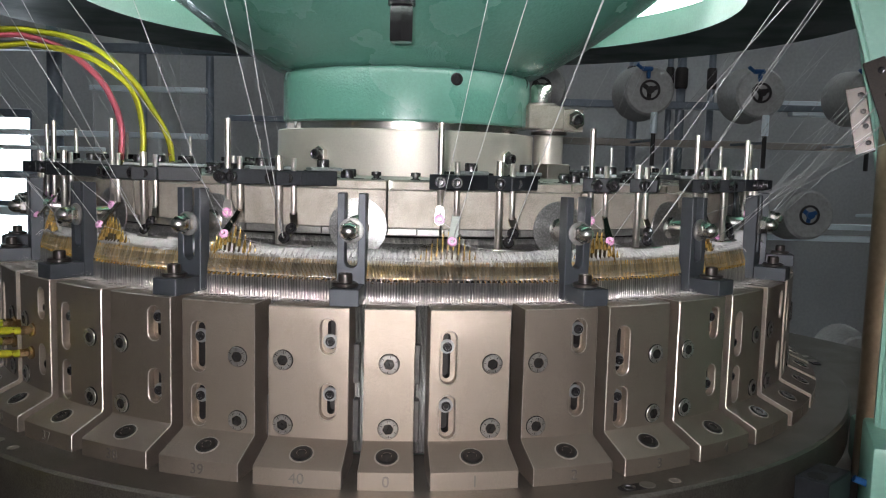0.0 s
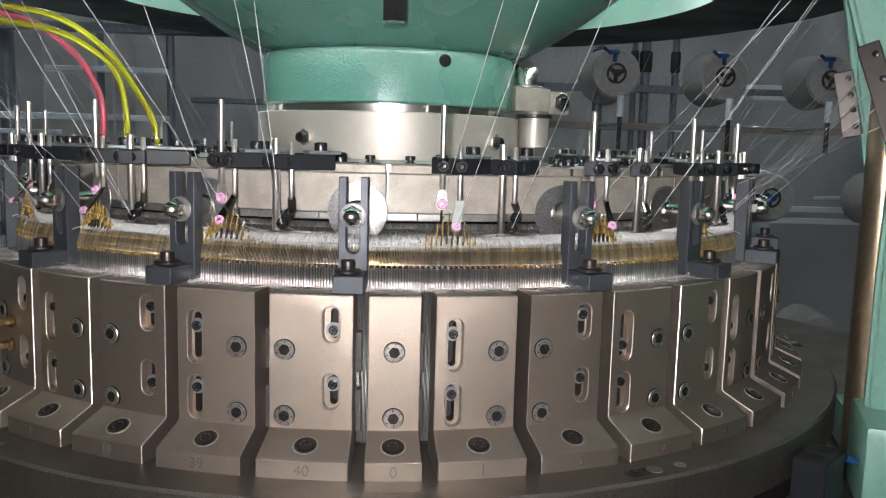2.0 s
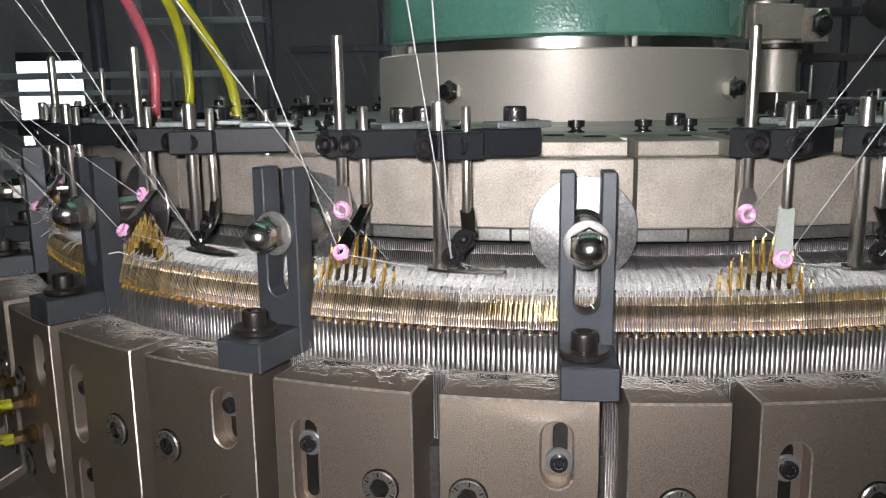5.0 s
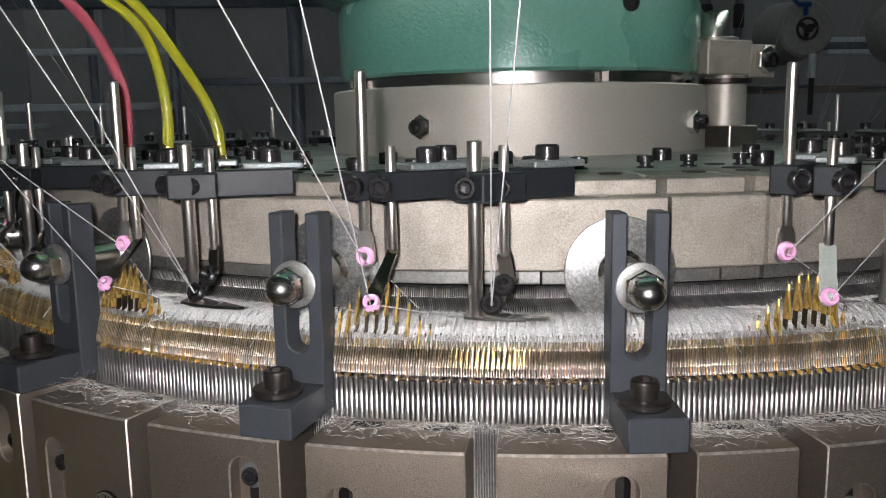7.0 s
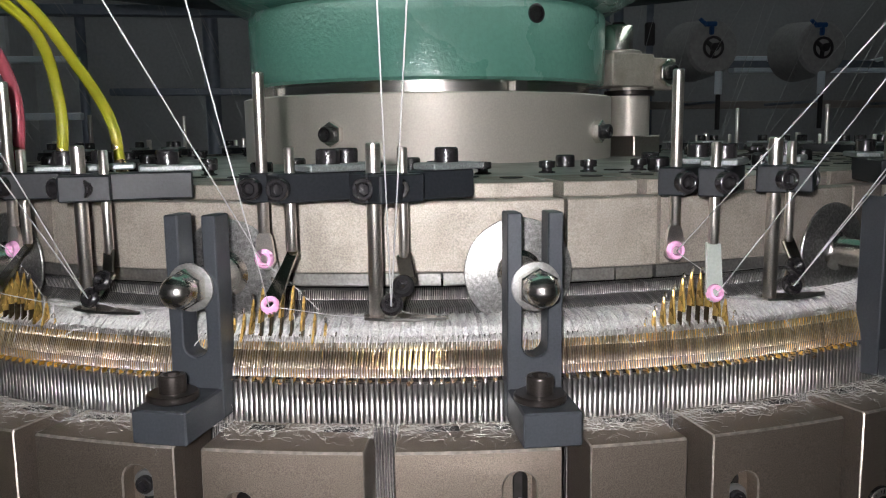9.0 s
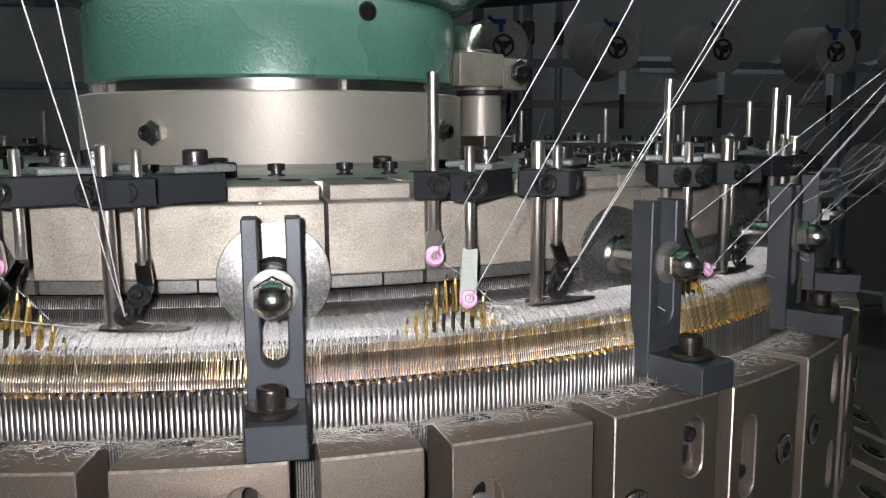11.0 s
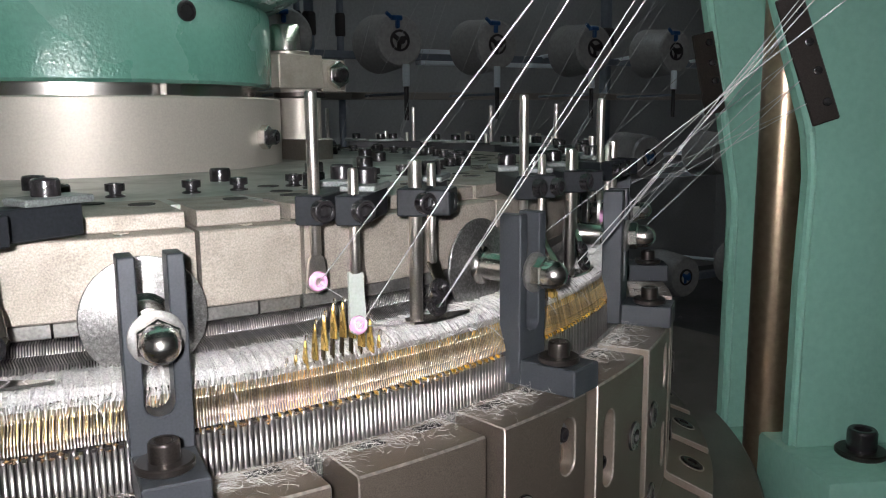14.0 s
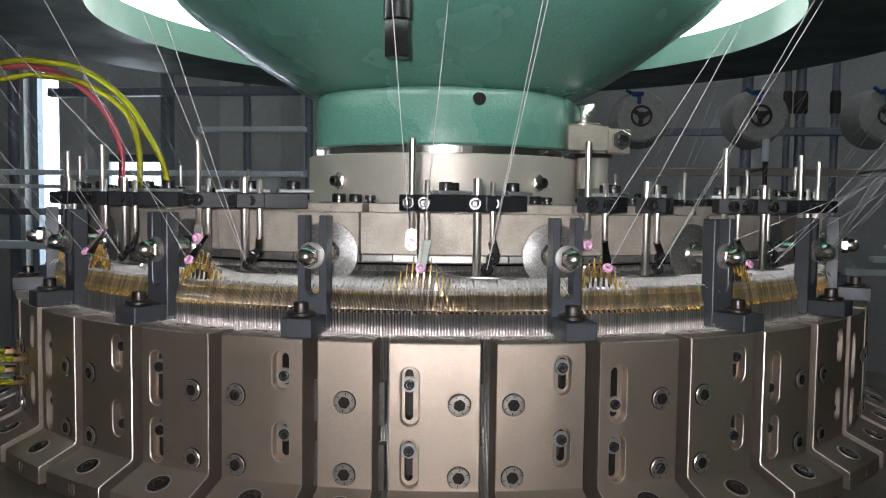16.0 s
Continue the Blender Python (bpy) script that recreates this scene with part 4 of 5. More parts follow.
# ---------------------------------------------------------------- roller brackets
def roller_bracket():
    t = thing("roller_bracket", "dark grey forked bracket holding a steel presser disc", "roller bracket", None, "roller brackets")
    # local origin at the rim, r = 0.412, on top of the cam boxes
    y0, y1, hw = 0.0125, 0.0235, 0.0100
    bm = bmesh.new()
    sw = 0.0046
    out = [(-hw, 0.0), (hw, 0.0), (hw, 0.0748), (sw, 0.0748)]
    out += [(sw * math.cos(a), 0.0275 - sw * math.sin(a)) for a in [math.pi * i / 10 for i in range(11)]]
    out += [(-sw, 0.0748), (-hw, 0.0748)]
    f = bm.faces.new([bm.verts.new((x, y0, z)) for x, z in out])
    r = bmesh.ops.extrude_face_region(bm, geom=[f])
    bmesh.ops.translate(bm, vec=(0, y1 - y0, 0), verts=[v for v in r["geom"] if isinstance(v, bmesh.types.BMVert)])
    bmesh.ops.recalc_face_normals(bm, faces=bm.faces)
    bmesh.ops.bevel(bm, geom=[e for e in bm.edges if e.calc_face_angle(0) > 1.0], offset=0.0005, segments=1, affect="EDGES")
    part("fork", bm, BRACKET, t)
    bm = bmesh.new()
    box(bm, -hw, hw, -0.0150, 0.0123, 0.0, 0.0118, 0.0006)
    part("foot", bm, BRACKET, t)
    m = Matrix.Translation((-0.0015, -0.002, 0.0119))
    bm = bmesh.new()
    lathe(bm, [(0.0083, 0), (0.0090, 0.0006), (0.0090, 0.0022), (0.0084, 0.0028), (0.004, 0.0028)], 28)
    part("washer", bm, BROWN, t, "browned steel washer", m)
    socket_screw(t, m @ Matrix.Translation((0, 0, 0.0028)), 0.0048, 0.0062, BROWN)
    # axle, disc and dome nut
    z = 0.0490
    ax = Matrix.Translation((0, 0.0, z)) @ OUT
    bm = bmesh.new()
    lathe(bm, [(0.0045, -0.0236), (0.0045, -0.0252), (0.0063, -0.0256), (0.0063, -0.0370), (0.0070, -0.0388), (0.0090, -0.0402)], 28, ax)
    part("axle", bm, CHROME, t)
    bm = bmesh.new()
    lathe(bm, [(0.0088, -0.0401), (0.0190, -0.0418), (0.0210, -0.0421), (0.0213, -0.0426), (0.0211, -0.0432), (0.004, -0.0434)], 56, ax)
    part("presser_disc", bm, DISC, t, "shiny steel disc flecked with lint")
    bm = bmesh.new()
    lathe(bm, [(0.0086, -0.0123), (0.0088, -0.0119), (0.0088, -0.0109), (0.0080, -0.0105), (0.0045, -0.0105)], 28, ax)
    part("nut_washer", bm, ZINC, t)
    bm = bmesh.new()
    hexagon(bm, 0.0073, -0.0105, -0.0052, ax)
    bm2 = bmesh.new()
    dome = [(0.0062, -0.0052), (0.0062, -0.0026)] + [(0.0062 * math.cos(a), -0.0026 + 0.0068 * math.sin(a)) for a in [radians(10 * i) for i in range(1, 9)]] + [(0.00001, 0.0042)]
    nut = part("dome_nut", bm, CHROME, t, "nickel hexagon dome nut")
    part("dome", lathe(bm2, dome, 24, ax), CHROME, nut)
    return t


def brackets():
    first = roller_bracket()
    first.matrix_basis = at(BRACKETS[0], 0.4120, 1.0960)
    for th in BRACKETS[1:]:
        copy_thing(first, at(th, 0.4120, 1.0960))


brackets()


# ---------------------------------------------------------------- yarn feeders
def feeder(pale=False):
    t = thing("yarn_feeder", "yarn feeder of nickel rods with a pale straight foot" if pale else "yarn feeder of nickel rods in black clamp bars", "yarn feeder", None, "yarn feeders round the dial")
    R = 0.383
    # local origin: rod A, r = 0.383, z = 1.13; x along the rim, y inwards

    def L(dth, r, z):
        a = radians(dth)
        return Vector((r * math.sin(a), R - r * math.cos(a), z - 1.13))

    A, B, C, D = L(0.08, 0.381, 0), (L(1.65, 0.391, 0) if pale else L(1.82, 0.384, 0)), L(6.45, 0.385, 0), L(8.0, 0.383, 0)
    zc0, zc1 = 1.1742 - 1.13, 1.1849 - 1.13
    for q, w, ln in ((A, 0.0100, 0.040), (B, 0.0100, 0.032), (C, 0.0118, 0.042)):
        bm = bmesh.new()
        m = Matrix.Translation((q.x, q.y, 0)) @ Matrix.Rotation(radians(45), 4, "Z")
        box(bm, -0.0070, ln, -w / 2, w / 2, zc0, zc1, 0.0006, m)
        if q is C:
            box(bm, -0.0065, 0.012, -w / 2 - 0.009, -w / 2 - 0.0002, zc0 + 0.0004, zc1 - 0.0004, 0.0006, m)
        bar = part("clamp_bar", bm, BLACKBAR, t, "black clamp bar")
        bm = bmesh.new()
        bx = {0.040: 0.036, 0.032: 0.016}.get(ln, ln - 0.009)
        box(bm, bx - 0.011, bx + 0.013, -0.0070, 0.0070, zc1 + 0.0001, zc1 + 0.0027, 0.0006, m)
        part("clamp_washer", bm, SHIM, t, "worn grey clamp plate")
        socket_screw(t, m @ Matrix.Translation((bx, 0, zc1 + 0.0027)), 0.0046, 0.0058)
        # clamp screw in the face of the bar
        socket_screw(t, Matrix.Translation((q.x - 0.0012, q.y - 0.0075, (zc0 + zc1) / 2)) @ OUT, 0.0042, 0.0040)
    socket_screw(t, Matrix.Translation((D.x + 0.0005, D.y - 0.0080, (zc0 + zc1) / 2)) @ OUT, 0.0042, 0.0040)

    def rod(name, p, z_low, z_top, r, label=""):
        bm = bmesh.new()
        lathe(bm, [(r * 0.9, z_low - 1.13), (r, z_low - 1.1295), (r, z_top - 1.1306), (r * 0.8, z_top - 1.13)], 18, Matrix.Translation((p.x, p.y, 0)))
        return part(name, bm, ROD, t, label)

    def strip(bm, w0, w1, ln, m):
        """A flattened rod end that widens to a round tip."""
        side = [(w0, -0.0012), (w0, ln * 0.25), (w1 * 0.96, ln - 0.0018), (w1, ln), (w1 * 0.75, ln + 0.0024), (w1 * 0.3, ln + 0.0033)]
        out = side + [(-x, z) for x, z in side[::-1]]
        f = bm.faces.new([bm.verts.new(m @ Vector((x, -0.0007, z))) for x, z in out])
        r = bmesh.ops.extrude_face_region(bm, geom=[f])
        d = m.to_3x3() @ Vector((0, 0.0014, 0))
        bmesh.ops.translate(bm, vec=d, verts=[v for v in r["geom"] if isinstance(v, bmesh.types.BMVert)])

    def eyelet(m, r, mat, name, label):
        bm = bmesh.new()
        c = 0.42 if mat is PINK else 0.16
        prof = [(r * c, -0.0016), (r * 0.8, -0.0016), (r, -0.0009), (r, 0.0006), (r * 0.82, 0.0016), (r * 0.55, 0.0016), (r * c, 0.0009 if mat is PINK else 0.0002), (r * c, -0.0016)]
        return part(name, lathe(bm, prof, 22, m, caps=False), mat, t, label)

    # A: tall rod with a flattened tip and a pink eye
    rod("rod", A, 1.1625, 1.2215, 0.00215)
    bm = bmesh.new()
    prof = pill(0, -0.0045, 0.0105, 0.0080, 6)
    f = bm.faces.new([bm.verts.new((A.x + x * (1 if z < 0.004 else 0.8), A.y - 0.0008, 1.1528 - 1.13 + z)) for x, z in prof])
    r = bmesh.ops.extrude_face_region(bm, geom=[f])
    bmesh.ops.translate(bm, vec=(0, 0.0016, 0), verts=[v for v in r["geom"] if isinstance(v, bmesh.types.BMVert)])
    part("flat_tip", bm, ROD, t)
    eyelet(Matrix.Translation((A.x, A.y - 0.0012, 1.1528 - 1.13)) @ OUT, 0.0037, PINK, "ceramic_eyelet", "pink ceramic eyelet")
    # B: rod whose flattened foot is bent outwards to a second pink eye
    rod("rod", B, 1.1560, 1.1942, 0.0019)
    E2 = L(1.15, 0.3975, 1.1383)
    K = Vector((B.x, B.y, 1.1550 - 1.13))
    d = (E2 - K)
    ln = d.length
    zx = d.normalized()
    yx = zx.cross(Vector((1, 0, 0))).normalized()
    xx = yx.cross(zx).normalized()
    fm = Matrix((xx, yx, zx)).transposed().to_4x4()
    fm.translation = K
    bm = bmesh.new()
    strip(bm, 0.0020 if not pale else 0.0030, 0.0034, ln, fm)
    # pale greenish base colour paints what the polished nickel foot reflects
    part("bent_foot", bm, PALEFOOT if pale else POLISH, t, "polished flat foot, its pale reflection put into the colour" if pale else "bent flattened foot")
    em = fm @ Matrix.Translation((0, -0.0006 if yx.y > 0 else 0.0006, ln)) @ Matrix.Rotation(radians(90 if yx.y > 0 else -90), 4, "X")
    eyelet(em, 0.0034, PINK, "ceramic_eyelet", "pink ceramic eyelet")
    # C: thick rod standing on a thin sole
    rod("thick_rod", C, 1.1322, 1.1957, 0.0027, "thick nickel rod")
    bm = bmesh.new()
    pts = [(-0.0050, 0), (-0.0036, -0.0042), (0.004, -0.0052), (0.014, -0.0046), (0.026, -0.0012), (0.0268, 0.0004), (0.018, 0.0022), (0.006, 0.0046), (-0.003, 0.0042)]
    f = bm.faces.new([bm.verts.new((C.x + x, C.y + y + 0.02 * x * x / 0.026, 1.1312 - 1.13)) for x, y in pts])
    r = bmesh.ops.extrude_face_region(bm, geom=[f])
    bmesh.ops.translate(bm, vec=(0, 0, 0.0010), verts=[v for v in r["geom"] if isinstance(v, bmesh.types.BMVert)])
    part("sole", bm, CHROME, t, "thin polished sole plate")
    # D: rod with a flattened, bent tip and two black eyes
    rod("rod", D, 1.1535, 1.1938, 0.00185)
    K = Vector((D.x, D.y, 1.1540 - 1.13))
    K2 = Vector((D.x + 0.0020, D.y - 0.0028, 1.1462 - 1.13))
    E3 = L(7.35, 0.390, 1.1368)
    for p, q in ((K, K2), (K2, E3)):
        zx = (q - p).normalized()
        yx = zx.cross(Vector((1, 0, 0))).normalized()
        xx = yx.cross(zx).normalized()
        fm = Matrix((xx, yx, zx)).transposed().to_4x4()
        fm.translation = p
        bm = bmesh.new()
        if q is E3:
            strip(bm, 0.0031, 0.0034, (q - p).length, fm)
        else:
            box(bm, -0.0029, 0.0029, -0.0008, 0.0008, -0.0008, (q - p).length + 0.0006, 0.0005, fm)
        part("flat_tip", bm, POLISH, t)
    ln = (E3 - K2).length
    for s in (0.30, 0.97):
        em = fm @ Matrix.Translation((0, -0.0006 if yx.y > 0 else 0.0006, ln * s)) @ Matrix.Rotation(radians(90 if yx.y > 0 else -90), 4, "X")
        eyelet(em, 0.0042, BLACK, "eyelet", "glossy black eyelet")
    return t


EYES = {"A": (0.0, 0.3840, 1.1528), "B": (1.15, 0.3990, 1.1383), "D": (7.35, 0.3915, 1.1370)}


def feeders():
    feeder(True).matrix_basis = at(BRACKETS[0] - 14.75, 0.383, 1.13)
    first = feeder()
    first.matrix_basis = at(BRACKETS[1] - 14.75, 0.383, 1.13)
    for th in BRACKETS[2:]:
        copy_thing(first, at(th - 14.75, 0.383, 1.13))


feeders()


# ---------------------------------------------------------------- upper machine: ring plate with lamp strip, column
def upper():
    t = thing("top_ring", "dark green ring plate above the machine with lit inner edge", "ring plate")
    bm = bmesh.new()
    lathe(bm, [(0.366, 1.366), (0.535, 1.366), (0.545, 1.376), (0.545, 1.42), (0.44, 1.42)], 160, caps=False)
    part("plate", bm, DARKPLATE, t)
    # inner edge is coloured far paler than the plate to paint lamp light
    bm = bmesh.new()
    lathe(bm, [(0.366, 1.366), (0.368, 1.402)], 160, caps=False)
    part("inner_edge", bm, GREENPALE, t, "green inner edge, coloured pale for the lamp light on it")
    bm = bmesh.new()
    ring_body(bm, 0.396, 0.40, 1.404, 1.452, 128)
    part("lamp_strip", bm, LED, t, "glowing white lamp strip")
    bm = bmesh.new()
    lathe(bm, [(0.34, 1.53), (0.50, 1.53), (0.50, 1.42)], 128, caps=False)
    part("upper_drum", bm, DARKPLATE, t)


upper()


# ---------------------------------------------------------------- machine column
def column():
    t = thing("machine_column", "green painted double column with a bronze rod between", "machine column")

    def flange(m, prof, w):
        # plate that stands outwards from its inner edge, profile in (distance outwards, height)
        bm = bmesh.new()
        f = bm.faces.new([bm.verts.new((0, -r, z)) for r, z in prof])
        r = bmesh.ops.extrude_face_region(bm, geom=[f])
        bmesh.ops.translate(bm, vec=(w, 0, 0), verts=[v for v in r["geom"] if isinstance(v, bmesh.types.BMVert)])
        bmesh.ops.recalc_face_normals(bm, faces=bm.faces)
        bmesh.ops.bevel(bm, geom=[e for e in bm.edges if e.calc_face_angle(0) > 0.2], offset=0.004, segments=3, affect="EDGES")
        bmesh.ops.transform(bm, matrix=m, verts=bm.verts)
        return bm

    near = at(52.6, 0.508) @ Matrix.Rotation(radians(15), 4, "Z")
    far = at(65.7, 0.500) @ Matrix.Rotation(radians(6), 4, "Z")
    part("near_flange", flange(near, [(0.002, 0.980), (0.002, 1.10), (0.004, 1.17), (0.001, 1.20), (-0.026, 1.283), (-0.050, 1.366), (0.28, 1.366), (0.28, 0.980)], 0.016), PALE_GREEN, t)
    part("far_flange", flange(far, [(0.0, 0.945), (0.0, 1.14), (-0.003, 1.16), (-0.030, 1.30), (-0.042, 1.366), (0.28, 1.366), (0.28, 0.945)], 0.016), PALE_GREEN, t)
    bm = bmesh.new()
    box(bm, -0.055, 0.060, -0.28, 0.004, 0.912, 0.986, 0.004, near, 2)
    part("foot", bm, PALE_GREEN, t)
    bm = bmesh.new()
    box(bm, -0.020, 0.040, -0.20, 0.010, 0.912, 0.955, 0.004, far, 2)
    part("foot", bm, PALE_GREEN, t)
    bm = bmesh.new()
    ring_body(bm, 0.60, 0.78, 0.988, 1.366, 4, 56.5, 65.4)
    part("back_web", bm, PALE_GREEN, t)
    m = at(52.1, 0.553, 0.9861)
    bm = bmesh.new()
    lathe(bm, [(0.0155, 0), (0.0165, 0.001), (0.0165, 0.003), (0.0155, 0.004)], 28)
    part("washer", bm, BROWN, t, "", m)
    socket_screw(t, m @ Matrix.Translation((0, 0, 0.004)), 0.0095, 0.014)
    rod = at(57.6, 0.5055, 0)
    bm = bmesh.new()
    lathe(bm, [(0.0158, 0.92), (0.0158, 1.366)], 40, rod)
    part("guide_rod", bm, BRONZE, t, "stained bronze guide rod")
    bm = bmesh.new()
    lathe(bm, [(0.021, 0.912), (0.021, 0.925), (0.018, 0.928), (0.0158, 0.928)], 32, rod)
    part("rod_collar", bm, BROWN, t)
    # small drilled guide plates on the inner edges
    for th, r0, z0, r1, z1, dx in ((51.9, 0.489, 1.283, 0.516, 1.206, -0.003), (65.4, 0.466, 1.272, 0.479, 1.212, -0.003)):
        p, q = Vector((dx, -r0, z0)), Vector((dx, -r1, z1))
        mid = (p + q) / 2
        zx = (p - q).normalized()
        xx = Vector((1, 0, 0))
        yx = zx.cross(xx)
        m = Matrix((xx, yx, zx)).transposed().to_4x4()
        m.translation = mid
        m = at(th) @ m
        h = (p - q).length / 2
        g = thing("guide_plate", "dark drilled yarn guide plate screwed to the column", "guide plate", m, "yarn guide plates")
        bm = bmesh.new()
        box(bm, -0.001, 0.001, -0.0085, 0.0085, -h, h, 0.0008)
        box(bm, 0.001, 0.0105, -0.0085, -0.0065, -h * 0.9, h * 0.9, 0.0005)
        part("plate", bm, BROWN, g)
        for k in (-0.7, -0.2, 0.25, 0.75):
            bm = bmesh.new()
            lathe(bm, [(0.0026, 0), (0.0026, 0.002), (0.001, 0.0024)], 14, Matrix.Translation((-0.001, -0.0035, k * h)) @ Matrix.Rotation(radians(-90), 4, "Y"))
            part("guide_eye", bm, BLACK, g)
    for th in (43.4, -20.2):
        bm = bmesh.new()
        box(bm, -0.0215, 0.0215, -0.0130, 0.0125, 0.0, 0.054, 0.0012)
        b = thing("stop_block", "black steel block with two counterbored holes", "block", at(th, 0.4965, 0.912), "stop blocks beside the bed ring")
        part("body", bm, BLACKBAR, b)
        # dark discs on the block's top paint the shade inside the bores
        for x in (-0.0105, 0.0105):
            bm = bmesh.new()
            lathe(bm, [(0.0072, 0), (0.0072, 0.0004), (0.00001, 0.0004)], 22, Matrix.Translation((x, 0, 0.054)))
            part("counterbore", bm, DARKGAP, b)
    bm = bmesh.new()
    tube(bm, smooth_path([pol(0.505, 48.6, 0.952), pol(0.516, 49.2, 0.946), pol(0.524, 48, 0.928), pol(0.530, 45, 0.917), pol(0.55, 40, 0.9156)], 8), 0.0028, 10)
    solid("blue_hose", bm, BLUE, "thin blue plastic hose beside the bed", "hose")


column()


# ---------------------------------------------------------------- yarns, tubes and lint
def yarns():
    def strand(pts, r=0.00024, label="taut white yarn running up from the feeder"):
        bm = bmesh.new()
        tube(bm, pts, r, 6)
        solid("yarn", bm, STRAND, label, "yarn", group="yarns to the feeders")

    rnd = random.Random(5)
    for b in BRACKETS:
        a = b - 14.75
        tan = lambda th: Vector((math.cos(radians(th)), math.sin(radians(th)), 0))
        rad = lambda th: pol(1, th, 0)
        front = ((a + 180) % 360) - 180
        for (dth, r, z), (o, l, u), j in ((EYES["A"], (0.787, 0.016, 0.617), 0), (EYES["B"], (0.637, 0.088, 0.765), 1), (EYES["D"], (0.612, 0.045, 0.79), 2), (EYES["D"], (0.590, 0.085, 0.80), 3)):
            th = a + dth
            e = pol(r, th, z)
            if 38 < front < 70:
                q = pol(0.504 - 0.005 * j, 51.5, 1.218 + 0.014 * j)
                strand([e, q, q + Vector((0.6, 0.1, 0.75))])
                continue
            d = (rad(th) * (o + rnd.uniform(-0.012, 0.012)) + tan(th) * (l + rnd.uniform(-0.02, 0.02)) + Vector((0, 0, u))).normalized()
            strand([e, e + d * 2.9])
        # short ends from the eyes to the needles
        bm = bmesh.new()
        tube(bm, [pol(0.384, a, 1.1525), pol(0.3855, a + 1.8, 1.1440), pol(0.3865, a + 3.3, 1.1345)], 0.0002, 6)
        tube(bm, [pol(0.3975, a + 1.15, 1.1380), pol(0.3885, a + 4.2, 1.1330), pol(0.385, a + 6.4, 1.1310)], 0.0002, 6)
        tube(bm, [pol(0.391, a + 7.35, 1.1365), pol(0.384, a + 8.6, 1.1318)], 0.0002, 6)
        solid("yarn", bm, STRAND, "short white yarn ends between eyelets and needles", "yarn", group="yarns to the feeders")


yarns()


def hoses():
    def hose(name, pts, r, mat, label, end):
        t = thing(name, label, "hose", Matrix.Translation(pts[0]))
        bm = bmesh.new()
        tube(bm, [Vector(p) - Vector(pts[0]) for p in smooth_path(pts, 8)], r, 14)
        part("hose", bm, mat, t)
        d = (Vector(pts[0]) - Vector(pts[1])).normalized()
        bm = bmesh.new()
        m = d.to_track_quat("Z", "Y").to_matrix().to_4x4()
        lathe(bm, [(r * 0.75, -0.010), (r * 1.05, -0.006), (r * 0.7, -0.002), (r * 1.1, 0.0), (r * 1.1, 0.008), (r * 1.7, 0.009), (r * 1.7, 0.014)], 6 if end else 14, m)
        part("fitting", bm, BRASS, t, "small brass fitting")

    y = -0.279
    hose("oil_hose", [(-0.181, y, 1.188), (-0.184, y, 1.207), (-0.197, y, 1.231), (-0.218, y, 1.260), (-0.253, y, 1.284), (-0.292, y, 1.292), (-0.330, y, 1.292), (-0.45, y, 1.275), (-0.70, y + 0.02, 1.16), (-0.80, y + 0.05, 0.93)], 0.0026, YELLOW, "clear yellow plastic oil hose arching over the dial", False)
    hose("oil_hose", [(-0.206, y, 1.187), (-0.205, y, 1.210), (-0.210, y, 1.238), (-0.222, y, 1.255), (-0.252, y, 1.273), (-0.294, y + 0.005, 1.281), (-0.325, y + 0.005, 1.280), (-0.45, y, 1.255), (-0.68, y, 1.15), (-0.78, y + 0.03, 0.93)], 0.0026, YELLOW, "clear yellow plastic oil hose arching over the dial", False)
    hose("air_hose", [(-0.228, y + 0.01, 1.188), (-0.227, y + 0.01, 1.215), (-0.234, y + 0.01, 1.238), (-0.247, y + 0.01, 1.258), (-0.272, y + 0.01, 1.278), (-0.300, y + 0.01, 1.288), (-0.330, y + 0.01, 1.290), (-0.45, y, 1.28), (-0.72, y, 1.18), (-0.84, y + 0.03, 0.93)], 0.0028, RED, "clear red plastic air hose arching over the dial", False)
    for th, z, dr in ((-41.2, 1.052, 0.0), (-41.6, 1.033, 0.012), (-46.5, 1.052, 0.005), (-46.8, 1.036, 0.015)):
        hose("oil_hose", [pol(0.436, th, z), pol(0.460, th + 0.3, z + 0.002), pol(0.487 + dr, th + 1.5, z - 0.008), pol(0.500 + dr, th + 3, z - 0.035), pol(0.500 + dr, th + 6, 0.992), pol(0.506 + dr, th + 10, 0.972), pol(0.525 + dr, th + 14, 0.952), pol(0.57 + dr, th + 17, 0.9425), pol(0.66, th + 18, 0.9425)], 0.0032, YELLOW, "clear yellow plastic oil hose plugged into a cam box", True)


hoses()


